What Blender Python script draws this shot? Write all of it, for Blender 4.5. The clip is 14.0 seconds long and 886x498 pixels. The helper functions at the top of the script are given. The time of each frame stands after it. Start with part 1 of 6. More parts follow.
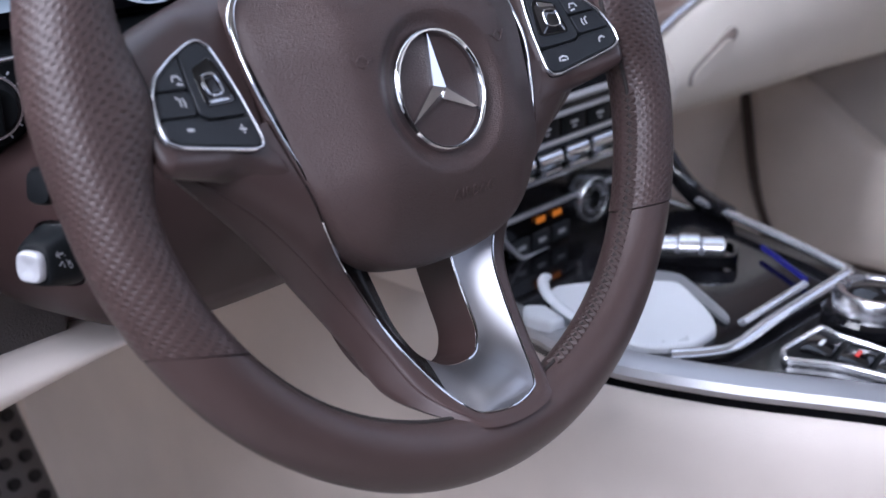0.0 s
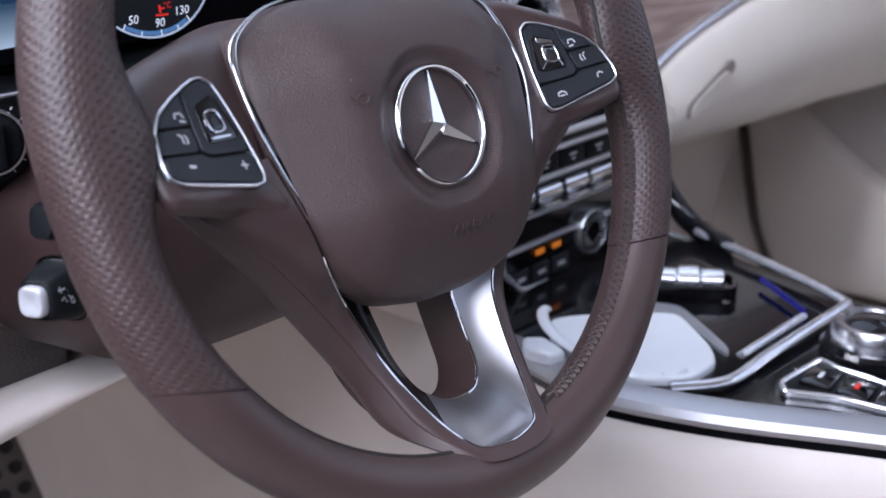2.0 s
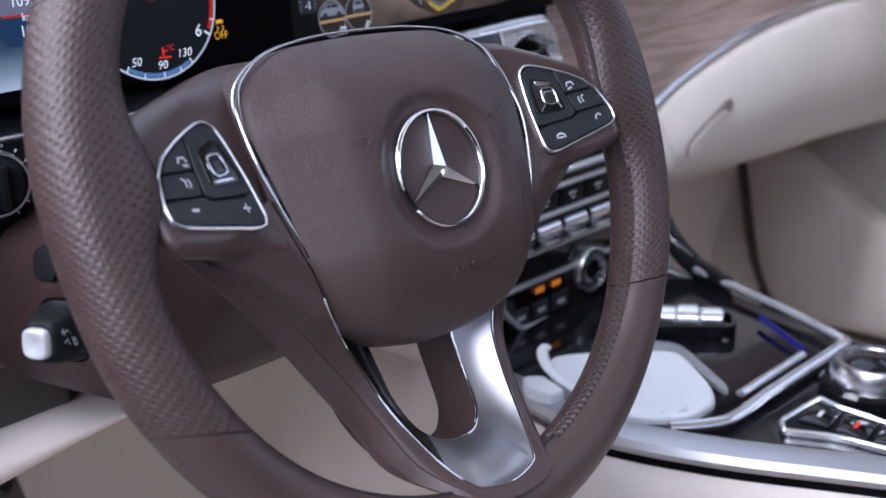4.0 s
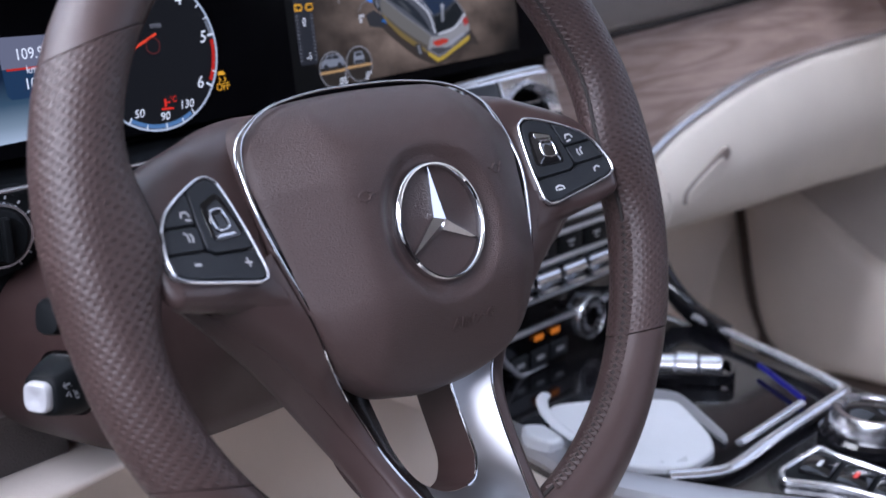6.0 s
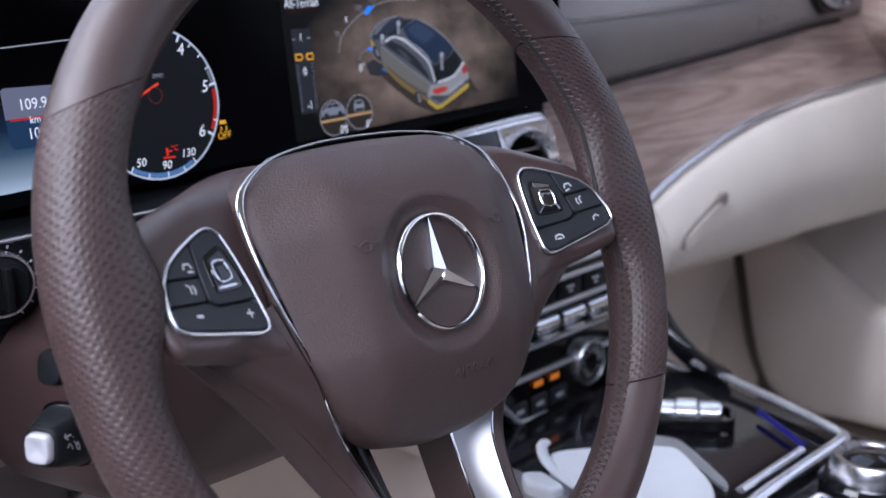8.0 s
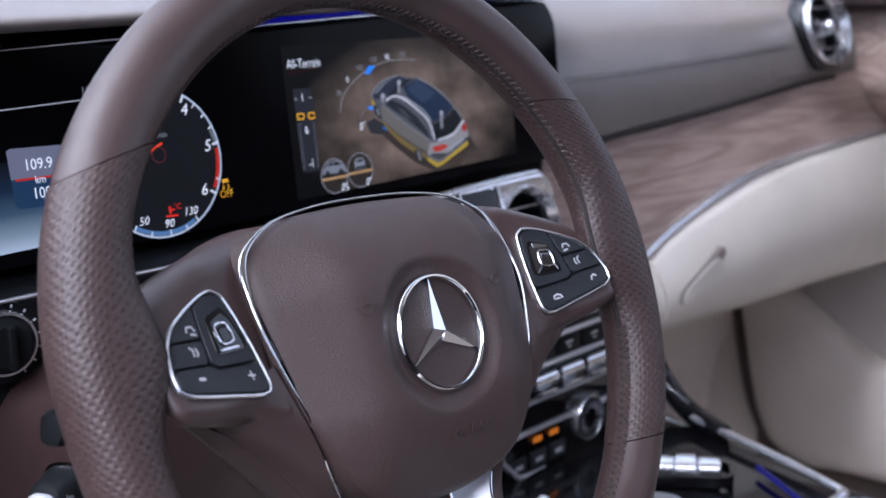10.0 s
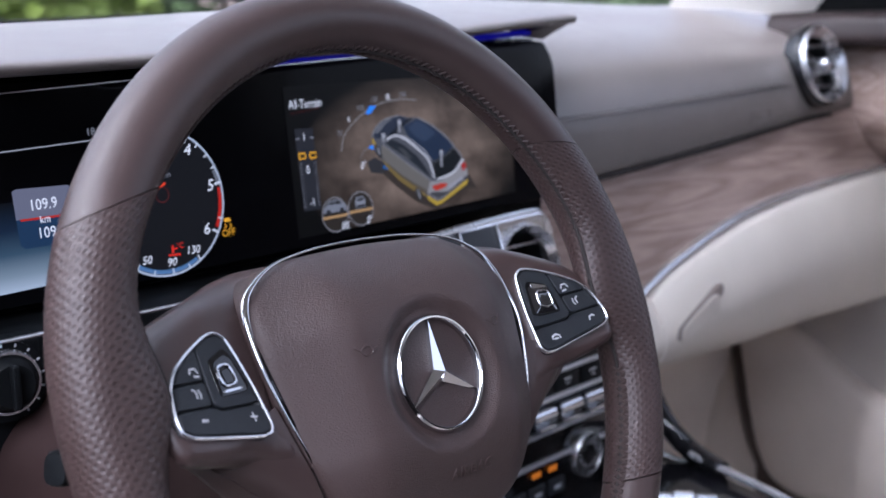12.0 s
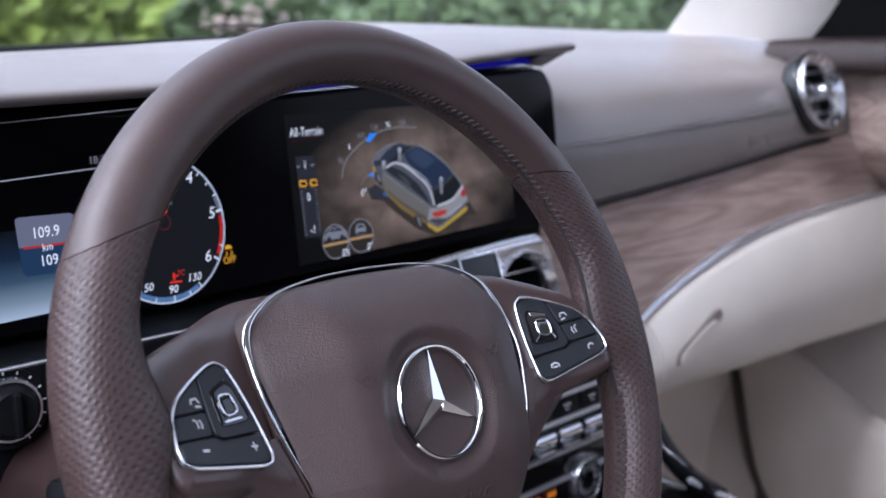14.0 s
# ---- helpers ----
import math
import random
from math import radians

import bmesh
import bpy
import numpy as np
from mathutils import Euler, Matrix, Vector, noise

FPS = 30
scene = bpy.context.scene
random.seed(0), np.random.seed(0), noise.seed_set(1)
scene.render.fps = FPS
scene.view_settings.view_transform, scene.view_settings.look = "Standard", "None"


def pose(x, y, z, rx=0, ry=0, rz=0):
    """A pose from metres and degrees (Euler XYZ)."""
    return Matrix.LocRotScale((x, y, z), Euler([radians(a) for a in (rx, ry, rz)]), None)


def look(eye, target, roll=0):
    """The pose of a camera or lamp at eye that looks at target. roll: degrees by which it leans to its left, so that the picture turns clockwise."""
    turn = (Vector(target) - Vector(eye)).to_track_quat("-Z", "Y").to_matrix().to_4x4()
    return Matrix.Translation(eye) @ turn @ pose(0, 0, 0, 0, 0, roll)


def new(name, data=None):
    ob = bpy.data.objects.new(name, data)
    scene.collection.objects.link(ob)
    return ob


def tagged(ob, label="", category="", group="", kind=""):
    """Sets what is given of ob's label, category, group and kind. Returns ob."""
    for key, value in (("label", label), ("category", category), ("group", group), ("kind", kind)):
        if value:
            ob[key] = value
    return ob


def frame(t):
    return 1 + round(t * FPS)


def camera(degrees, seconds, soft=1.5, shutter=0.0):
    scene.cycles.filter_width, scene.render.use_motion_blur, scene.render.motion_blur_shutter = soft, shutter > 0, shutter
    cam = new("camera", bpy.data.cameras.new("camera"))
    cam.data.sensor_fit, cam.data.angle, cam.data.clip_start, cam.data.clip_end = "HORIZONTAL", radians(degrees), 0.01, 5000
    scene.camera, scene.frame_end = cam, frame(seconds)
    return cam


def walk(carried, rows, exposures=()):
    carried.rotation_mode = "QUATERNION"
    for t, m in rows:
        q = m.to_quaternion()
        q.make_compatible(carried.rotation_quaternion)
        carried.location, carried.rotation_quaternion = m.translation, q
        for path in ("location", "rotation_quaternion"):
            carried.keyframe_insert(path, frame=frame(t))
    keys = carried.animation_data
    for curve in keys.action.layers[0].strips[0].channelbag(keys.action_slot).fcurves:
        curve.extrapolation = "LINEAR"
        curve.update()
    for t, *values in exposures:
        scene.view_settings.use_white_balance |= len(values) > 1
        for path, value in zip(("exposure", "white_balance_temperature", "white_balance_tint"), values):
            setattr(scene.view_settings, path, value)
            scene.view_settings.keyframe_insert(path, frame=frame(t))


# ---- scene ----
cam = camera(40.70, 14.0)
cam.data.dof.use_dof = True
cam.data.dof.focus_distance = 0.60
cam.data.dof.aperture_fstop = 9.5
# seconds, eye (x, y, z), turn (rx, ry, rz)
ROWS = [
    (0, -0.3819, -0.3768, 0.8082, 68.304, 1.364, -47.075),
    (0.5, -0.3820, -0.3767, 0.8084, 68.466, 1.375, -47.091),
    (1, -0.3826, -0.3773, 0.8094, 68.829, 1.370, -47.098),
    (1.5, -0.3831, -0.3779, 0.8109, 69.269, 1.351, -47.085),
    (2, -0.3834, -0.3782, 0.8119, 69.673, 1.350, -47.087),
    (2.5, -0.3841, -0.3789, 0.8131, 70.103, 1.356, -47.094),
    (3, -0.3846, -0.3794, 0.8141, 70.474, 1.352, -47.090),
    (5.5, -0.3872, -0.3815, 0.8207, 72.853, 1.360, -47.127),
    (6, -0.3875, -0.3815, 0.8222, 73.343, 1.317, -47.141),
    (6.5, -0.3880, -0.3816, 0.8233, 73.764, 1.315, -47.159),
    (7, -0.3883, -0.3816, 0.8243, 74.162, 1.298, -47.183),
    (7.5, -0.3888, -0.3815, 0.8256, 74.686, 1.304, -47.221),
    (8, -0.3895, -0.3820, 0.8270, 75.314, 1.329, -47.240),
    (10.5, -0.3946, -0.3868, 0.8368, 78.084, 1.203, -47.247),
    (11, -0.3959, -0.3880, 0.8386, 78.489, 1.184, -47.246),
    (11.5, -0.3970, -0.3889, 0.8403, 78.785, 1.155, -47.249),
    (12, -0.3983, -0.3900, 0.8415, 79.102, 1.121, -47.262),
    (12.5, -0.3992, -0.3910, 0.8434, 79.514, 1.089, -47.257),
    (13, -0.4002, -0.3918, 0.8448, 79.882, 1.065, -47.261),
    (13.5, -0.4009, -0.3925, 0.8456, 80.047, 1.049, -47.265),
    (14, -0.4010, -0.3925, 0.8464, 80.122, 1.020, -47.262),
]
walk(cam, [(t, pose(x, y, z, rx, ry, rz)) for t, x, y, z, rx, ry, rz in ROWS],
     exposures=[(0.0, 1.78, 5600, 19), (8.5, 1.78, 5600, 19), (12.0, 1.73, 5600, 19), (14.0, 1.73, 5600, 19)])

# ---------------------------------------------------------------- light
world = bpy.data.worlds.new("world")
scene.world = world
world.use_nodes = True
wn, wl = world.node_tree.nodes, world.node_tree.links
sky = wn.new("ShaderNodeTexSky")
sky.sky_type = "NISHITA"
sky.sun_disc = False
sky.sun_elevation = radians(56)
sky.sun_rotation = radians(-55)
sky.air_density, sky.dust_density = 1.0, 3.0
wn["Background"].inputs["Strength"].default_value = 0.13
pale_sky = wn.new("ShaderNodeHueSaturation")   # a thin, even cloud cover
pale_sky.inputs["Saturation"].default_value = 0.32
wl.new(sky.outputs[0], pale_sky.inputs["Color"])
wl.new(pale_sky.outputs[0], wn["Background"].inputs["Color"])
sun = new("sun", bpy.data.lights.new("sun", "SUN"))
sun.data.energy, sun.data.angle, sun.data.color = 1.6, radians(45), (1.0, 0.99, 0.97)
sun.matrix_basis = look((-2.2, -0.8, 3.0), (0, 0, 0.6))


# ---------------------------------------------------------------- materials
def material(name, color, rough=0.5, metal=0.0, grain=0.0, grain_size=0.001, vary=0.12, patch=0.03,
             coat=0.0, emit=0.0, rough_vary=0.08, spec=0.5):
    """A surface with a fine grain and broad patches; grain_size and patch in metres."""
    m = bpy.data.materials.new(name)
    m.use_nodes = True
    n, l = m.node_tree.nodes, m.node_tree.links
    b = n["Principled BSDF"]
    b.inputs["Roughness"].default_value, b.inputs["Metallic"].default_value = rough, metal
    b.inputs["Coat Weight"].default_value = coat
    b.inputs["Specular IOR Level"].default_value = spec
    b.inputs["Coat Roughness"].default_value = 0.06
    tc = n.new("ShaderNodeTexCoord")
    broad = n.new("ShaderNodeTexNoise")
    broad.inputs["Scale"].default_value, broad.inputs["Detail"].default_value = 1 / patch, 5
    l.new(tc.outputs["Object"], broad.inputs["Vector"])
    ramp = n.new("ShaderNodeMapRange")
    ramp.inputs["From Min"].default_value, ramp.inputs["From Max"].default_value = 0.25, 0.75
    ramp.inputs["To Min"].default_value, ramp.inputs["To Max"].default_value = 1 - vary, 1 + vary
    l.new(broad.outputs["Fac"], ramp.inputs["Value"])
    mul = n.new("ShaderNodeMix")
    mul.data_type, mul.blend_type = "RGBA", "MULTIPLY"
    mul.inputs["Factor"].default_value = 1.0
    mul.inputs["A"].default_value = (*color, 1)
    l.new(ramp.outputs["Result"], mul.inputs["B"])
    l.new(mul.outputs["Result"], b.inputs["Base Color"])
    rr = n.new("ShaderNodeMapRange")
    rr.inputs["To Min"].default_value = max(0.02, rough - rough_vary)
    rr.inputs["To Max"].default_value = min(1.0, rough + rough_vary)
    l.new(broad.outputs["Fac"], rr.inputs["Value"])
    l.new(rr.outputs["Result"], b.inputs["Roughness"])
    if grain:
        vor = n.new("ShaderNodeTexVoronoi")
        vor.feature = "DISTANCE_TO_EDGE"
        vor.inputs["Scale"].default_value = 1 / grain_size
        fine = n.new("ShaderNodeTexNoise")
        fine.inputs["Scale"].default_value, fine.inputs["Detail"].default_value = 1.1 / grain_size, 3
        l.new(tc.outputs["Object"], vor.inputs["Vector"])
        l.new(tc.outputs["Object"], fine.inputs["Vector"])
        add = n.new("ShaderNodeMath")
        add.operation = "ADD"
        l.new(vor.outputs["Distance"], add.inputs[0])
        l.new(fine.outputs["Fac"], add.inputs[1])
        bump = n.new("ShaderNodeBump")
        bump.inputs["Strength"].default_value, bump.inputs["Distance"].default_value = grain, grain_size * 0.4
        l.new(add.outputs[0], bump.inputs["Height"])
        l.new(bump.outputs["Normal"], b.inputs["Normal"])
    if emit:
        b.inputs["Emission Color"].default_value = (*color, 1)
        b.inputs["Emission Strength"].default_value = emit
    return m


def perforate(m, du, dv, radius, depth):
    """Adds rows of staggered punched dots, laid out by the mesh's own UV in metres."""
    n, l = m.node_tree.nodes, m.node_tree.links
    b = n["Principled BSDF"]
    uv = n.new("ShaderNodeUVMap")
    uv.uv_map = "skin"
    dots = []
    for shift in (0.0, 0.5):
        mp = n.new("ShaderNodeMapping")
        mp.inputs["Scale"].default_value = (1 / du, 1 / dv, 1)
        mp.inputs["Location"].default_value = (shift, shift, 0)
        fr = n.new("ShaderNodeVectorMath")
        fr.operation = "FRACTION"
        ct = n.new("ShaderNodeVectorMath")
        ct.operation = "SUBTRACT"
        ct.inputs[1].default_value = (0.5, 0.5, 0)
        sc = n.new("ShaderNodeVectorMath")
        sc.operation = "MULTIPLY"
        sc.inputs[1].default_value = (du / radius, dv / radius, 0)
        ln = n.new("ShaderNodeVectorMath")
        ln.operation = "LENGTH"
        l.new(uv.outputs["UV"], mp.inputs["Vector"])
        l.new(mp.outputs[0], fr.inputs[0])
        l.new(fr.outputs[0], ct.inputs[0])
        l.new(ct.outputs[0], sc.inputs[0])
        l.new(sc.outputs[0], ln.inputs[0])
        dots.append(ln.outputs["Value"])
    mn = n.new("ShaderNodeMath")
    mn.operation = "MINIMUM"
    l.new(dots[0], mn.inputs[0])
    l.new(dots[1], mn.inputs[1])
    mr = n.new("ShaderNodeMapRange")
    mr.interpolation_type = "SMOOTHSTEP"
    mr.inputs["From Min"].default_value, mr.inputs["From Max"].default_value = 0.1, 1.45
    l.new(mn.outputs[0], mr.inputs["Value"])
    old = b.inputs["Normal"].links[0].from_node
    bump = n.new("ShaderNodeBump")
    bump.inputs["Strength"].default_value, bump.inputs["Distance"].default_value = 1.0, depth
    l.new(mr.outputs[0], bump.inputs["Height"])
    l.new(old.outputs["Normal"], bump.inputs["Normal"])
    l.new(bump.outputs["Normal"], b.inputs["Normal"])
    # the punched holes show the dark backing
    hole = n.new("ShaderNodeMapRange")
    hole.inputs["From Min"].default_value, hole.inputs["From Max"].default_value = 0.48, 0.80
    hole.inputs["To Min"].default_value = 0.68
    l.new(mn.outputs[0], hole.inputs["Value"])
    src = b.inputs["Base Color"].links[0].from_socket
    mix = n.new("ShaderNodeMix")
    mix.data_type, mix.blend_type = "RGBA", "MULTIPLY"
    mix.inputs["Factor"].default_value = 1.0
    l.new(src, mix.inputs["A"])
    l.new(hole.outputs[0], mix.inputs["B"])
    l.new(mix.outputs["Result"], b.inputs["Base Color"])


BROWN = (0.061, 0.038, 0.0345)
leather = material("brown_leather", BROWN, 0.41, spec=0.6, grain=0.35, grain_size=0.0007, vary=0.08)
leather_grain = material("grained_leather", BROWN, 0.46, spec=0.55, grain=0.85, grain_size=0.0010, vary=0.06)
leather_holes = material("perforated_leather", BROWN, 0.45, spec=0.5, grain=0.3, grain_size=0.0007, vary=0.08)
perforate(leather_holes, 0.0046, 0.0046, 0.00108, 0.00028)
soft_brown = material("brown_soft_plastic", (0.060, 0.037, 0.034), 0.40, spec=0.6, grain=0.2, grain_size=0.0006, vary=0.05)
dash_leather = material("dash_leather", (0.148, 0.127, 0.118), 0.36, spec=0.85, grain=0.4, grain_size=0.0012, vary=0.08)
core = material("dark_seam", (0.025, 0.02, 0.018), 0.8)
thread = material("brown_thread", (0.060, 0.040, 0.036), 0.6, grain=0.5, grain_size=0.0004)
pale_thread = material("pale_thread", (0.26, 0.23, 0.23), 0.7, grain=0.5, grain_size=0.0004)
silver_plastic = material("silver_plastic", (0.50, 0.50, 0.52), 0.32, 0.25, vary=0.04)
chrome = material("chrome", (0.66, 0.67, 0.69), 0.07, 1.0, vary=0.02, rough_vary=0.02)
satin = material("satin_silver", (0.70, 0.70, 0.72), 0.27, 1.0, vary=0.03, rough_vary=0.03)
inlay = material("brushed_inlay", (0.50, 0.50, 0.515), 0.43, 1.0, vary=0.02, rough_vary=0.01)
silver = material("silver_trim", (0.76, 0.77, 0.80), 0.24, 0.9, vary=0.05)
black = material("black_plastic", (0.008, 0.009, 0.010), 0.45, spec=0.1, grain=0.25, grain_size=0.0004)
button = material("button_rubber", (0.014, 0.017, 0.021), 0.5, grain=0.25, grain_size=0.0004)
gloss = material("gloss_black", (0.005, 0.005, 0.006), 0.08, vary=0.2, rough_vary=0.03)
piano = material("piano_black", (0.012, 0.012, 0.013), 0.06, spec=1.0, coat=1.0, vary=0.1, rough_vary=0.02)
display_glass = material("display_glass", (0.004, 0.004, 0.005), 0.12, spec=0.05, vary=0.2, rough_vary=0.02)
white_ink = material("white_ink", (0.58, 0.59, 0.61), 0.5)
# the wheel's brown plastic, darkened for the shade behind the wheel
column_plastic = material("shaded_brown_plastic", (0.042, 0.0235, 0.0215), 0.5, spec=0.35, grain=0.3, grain_size=0.0008, vary=0.08)
beige = material("beige_trim", (0.79, 0.71, 0.64), 0.55, grain=0.35, grain_size=0.0013, vary=0.06, patch=0.08)
door_beige = material("door_beige", (0.60, 0.535, 0.475), 0.6, grain=0.35, grain_size=0.0013, vary=0.07, patch=0.08)
console_beige = material("console_beige", (0.70, 0.63, 0.57), 0.55, grain=0.35, grain_size=0.0013, vary=0.06, patch=0.08)
beige_light = material("light_beige_leather", (0.70, 0.645, 0.57), 0.5, grain=0.35, grain_size=0.0013, vary=0.05, patch=0.08)
carpet = material("beige_carpet", (0.60, 0.54, 0.485), 0.95, grain=1.0, grain_size=0.003, vary=0.15, patch=0.02)
rubber = material("black_rubber", (0.02, 0.02, 0.02), 0.8, grain=0.4, grain_size=0.001)
pale = material("pale_headliner", (0.70, 0.67, 0.62), 0.8, grain=0.3, grain_size=0.0015, vary=0.04)
black_glass = material("black_display_surround", (0.003, 0.003, 0.0035), 0.25, spec=0.03, vary=0.2, rough_vary=0.02)
belt_brown = material("dark_belt_leather", (0.030, 0.021, 0.020), 0.5, spec=0.3, grain=0.4, grain_size=0.0012)
# the silver inlay again, blackened to paint in its dark reflection
inlay_reflection = material("inlay_reflection", (0.012, 0.011, 0.011), 0.2, spec=0.6, vary=0.1)
frit = material("black_glass_band", (0.012, 0.012, 0.013), 0.2)


def light_material(name, color, strength):
    m = bpy.data.materials.new(name)
    m.use_nodes = True
    b = m.node_tree.nodes["Principled BSDF"]
    b.inputs["Base Color"].default_value = (0.01, 0.01, 0.01, 1)
    b.inputs["Roughness"].default_value = 0.3
    b.inputs["Specular IOR Level"].default_value = 0.08
    b.inputs["Emission Color"].default_value = (*color, 1)
    b.inputs["Emission Strength"].default_value = strength
    return m


def wood_material():
    m = material("open_pore_wood", (0.235, 0.142, 0.100), 0.40, vary=0.1, spec=0.35)
    n, l = m.node_tree.nodes, m.node_tree.links
    b = n["Principled BSDF"]
    tc = n.new("ShaderNodeTexCoord")
    mp = n.new("ShaderNodeMapping")
    mp.inputs["Scale"].default_value = (1.3, 6, 22)
    mp.inputs["Rotation"].default_value = (0, radians(7), 0)
    warp = n.new("ShaderNodeTexNoise")
    warp.inputs["Scale"].default_value, warp.inputs["Detail"].default_value = 1.0, 4
    warp.inputs["Distortion"].default_value = 1.2
    ring = n.new("ShaderNodeMath")
    ring.operation = "MULTIPLY"
    ring.inputs[1].default_value = 8
    fr = n.new("ShaderNodeMath")
    fr.operation = "PINGPONG"
    fr.inputs[1].default_value = 0.5
    pores = n.new("ShaderNodeTexNoise")
    pores.inputs["Scale"].default_value, pores.inputs["Detail"].default_value = 1.0, 4
    mp2 = n.new("ShaderNodeMapping")
    mp2.inputs["Scale"].default_value = (40, 200, 900)
    cr = n.new("ShaderNodeValToRGB")
    cr.color_ramp.elements[0].color, cr.color_ramp.elements[1].color = (0.21, 0.138, 0.112, 1), (0.50, 0.385, 0.335, 1)
    ad = n.new("ShaderNodeMath")
    ad.operation = "MULTIPLY_ADD"
    ad.inputs[1].default_value = 1.1
    l.new(tc.outputs["Object"], mp.inputs["Vector"])
    l.new(tc.outputs["Object"], mp2.inputs["Vector"])
    l.new(mp.outputs[0], warp.inputs["Vector"])
    l.new(mp2.outputs[0], pores.inputs["Vector"])
    l.new(warp.outputs["Fac"], ring.inputs[0])
    l.new(ring.outputs[0], fr.inputs[0])
    l.new(fr.outputs[0], ad.inputs[0])
    sub = n.new("ShaderNodeMath")
    sub.operation = "MULTIPLY_ADD"
    sub.inputs[1].default_value, sub.inputs[2].default_value = 0.7, -0.1
    l.new(pores.outputs["Fac"], sub.inputs[0])
    l.new(sub.outputs[0], ad.inputs[2])
    l.new(ad.outputs[0], cr.inputs["Fac"])
    l.new(cr.outputs["Color"], b.inputs["Base Color"])
    bump = n.new("ShaderNodeBump")
    bump.inputs["Strength"].default_value, bump.inputs["Distance"].default_value = 0.3, 0.0004
    l.new(pores.outputs["Fac"], bump.inputs["Height"])
    l.new(bump.outputs["Normal"], b.inputs["Normal"])
    return m


wood = wood_material()


# ---------------------------------------------------------------- builders
def finish(bm, smooth=True, angle=40):
    bmesh.ops.remove_doubles(bm, verts=bm.verts, dist=1e-6)
    bmesh.ops.recalc_face_normals(bm, faces=bm.faces)
    for f in bm.faces:
        f.smooth = smooth
    for e in bm.edges:
        if len(e.link_faces) == 2 and e.calc_face_angle(0) > radians(angle):
            e.smooth = False


def part(name, bm, mat, parent=None, label="", fin=True, angle=40):
    """Links a bmesh as one mesh object under a thing or part (or as a thing)."""
    if fin:
        finish(bm, angle=angle)
    me = bpy.data.meshes.new(name)
    bm.to_mesh(me)
    bm.free()
    me.materials.append(mat)
    ob = new(name, me)
    if parent:
        ob.parent = parent
    if label:
        tagged(ob, label)
    return ob


def thing(name, m, label, category, group="", kind=""):
    ob = new(name)
    ob.empty_display_size = 0.02
    ob.matrix_basis = m
    return tagged(ob, label, category, group, kind)


def spline(pts, n, closed=False):
    """n points of a Catmull-Rom curve through pts."""
    p = [Vector(q) for q in pts]
    out, k = [], len(p)
    spans = k if closed else k - 1
    for i in range(n):
        t = i * spans / (n if closed else n - 1)
        j = min(int(t), spans - 1)
        f = t - j
        if closed:
            a, b, c, d = (p[(j + o) % k] for o in (-1, 0, 1, 2))
        else:
            a, b, c, d = (p[max(0, min(k - 1, j + o))] for o in (-1, 0, 1, 2))
        out.append(0.5 * (2 * b + (c - a) * f + (2 * a - 5 * b + 4 * c - d) * f * f + (3 * b - a - 3 * c + d) * f ** 3))
    return out


def rounded(pts, passes=3, keep=0.25):
    """Corner cutting: a closed outline with soft corners."""
    p = [Vector(q) for q in pts]
    for i in range(passes):
        k = keep if i else keep * 0.6
        p = [v for a, b in zip(p, p[1:] + p[:1]) for v in (a.lerp(b, k), b.lerp(a, k))]
    return p


def mirrored(half):
    """A closed outline from its right half, given from the top to the bottom."""
    return [Vector(q) for q in half] + [Vector((-q[0], *q[1:])) for q in reversed(half) if abs(q[0]) > 1e-6]


def loft(rings, closed=True, caps=False, uvs=None, wrap=False):
    """A skin over rings of points. closed: each ring closes; wrap: the last ring meets the first."""
    bm = bmesh.new()
    uvl = bm.loops.layers.uv.new("skin") if uvs else None
    vs = [[bm.verts.new(p) for p in r] for r in rings]
    n = len(vs[0])
    for i in range(len(vs) if wrap else len(vs) - 1):
        a, b = vs[i], vs[(i + 1) % len(vs)]
        for j in range(n if closed else n - 1):
            k = (j + 1) % n
            f = bm.faces.new((a[j], a[k], b[k], b[j]))
            if uvl:
                for lp, (ii, jj) in zip(f.loops, ((i, j), (i, j + 1), (i + 1, j + 1), (i + 1, j))):
                    lp[uvl].uv = uvs(ii, jj)
    if caps:
        bm.faces.new(vs[0])
        bm.faces.new(vs[-1])
    return bm


def tube(path, radius, seg=10, closed=False, flat=1.0, up=(0, 0, 1)):
    """A tube along path; radius a number or a function of 0..1; flat squeezes it along up."""
    rings, n = [], len(path)
    for i, p in enumerate(path):
        a, b = path[i - 1 if (i or closed) else 0], path[(i + 1) % n if closed else min(i + 1, n - 1)]
        t = (Vector(b) - Vector(a)).normalized()
        s = t.cross(Vector(up))
        s = s.normalized() if s.length > 1e-6 else Vector((1, 0, 0))
        u = s.cross(t)
        r = radius(i / (n - 1)) if callable(radius) else radius
        rings.append([Vector(p) + r * (math.cos(q) * s + flat * math.sin(q) * u) for q in (2 * math.pi * j / seg for j in range(seg))])
    return loft(rings, True, not closed, wrap=closed)


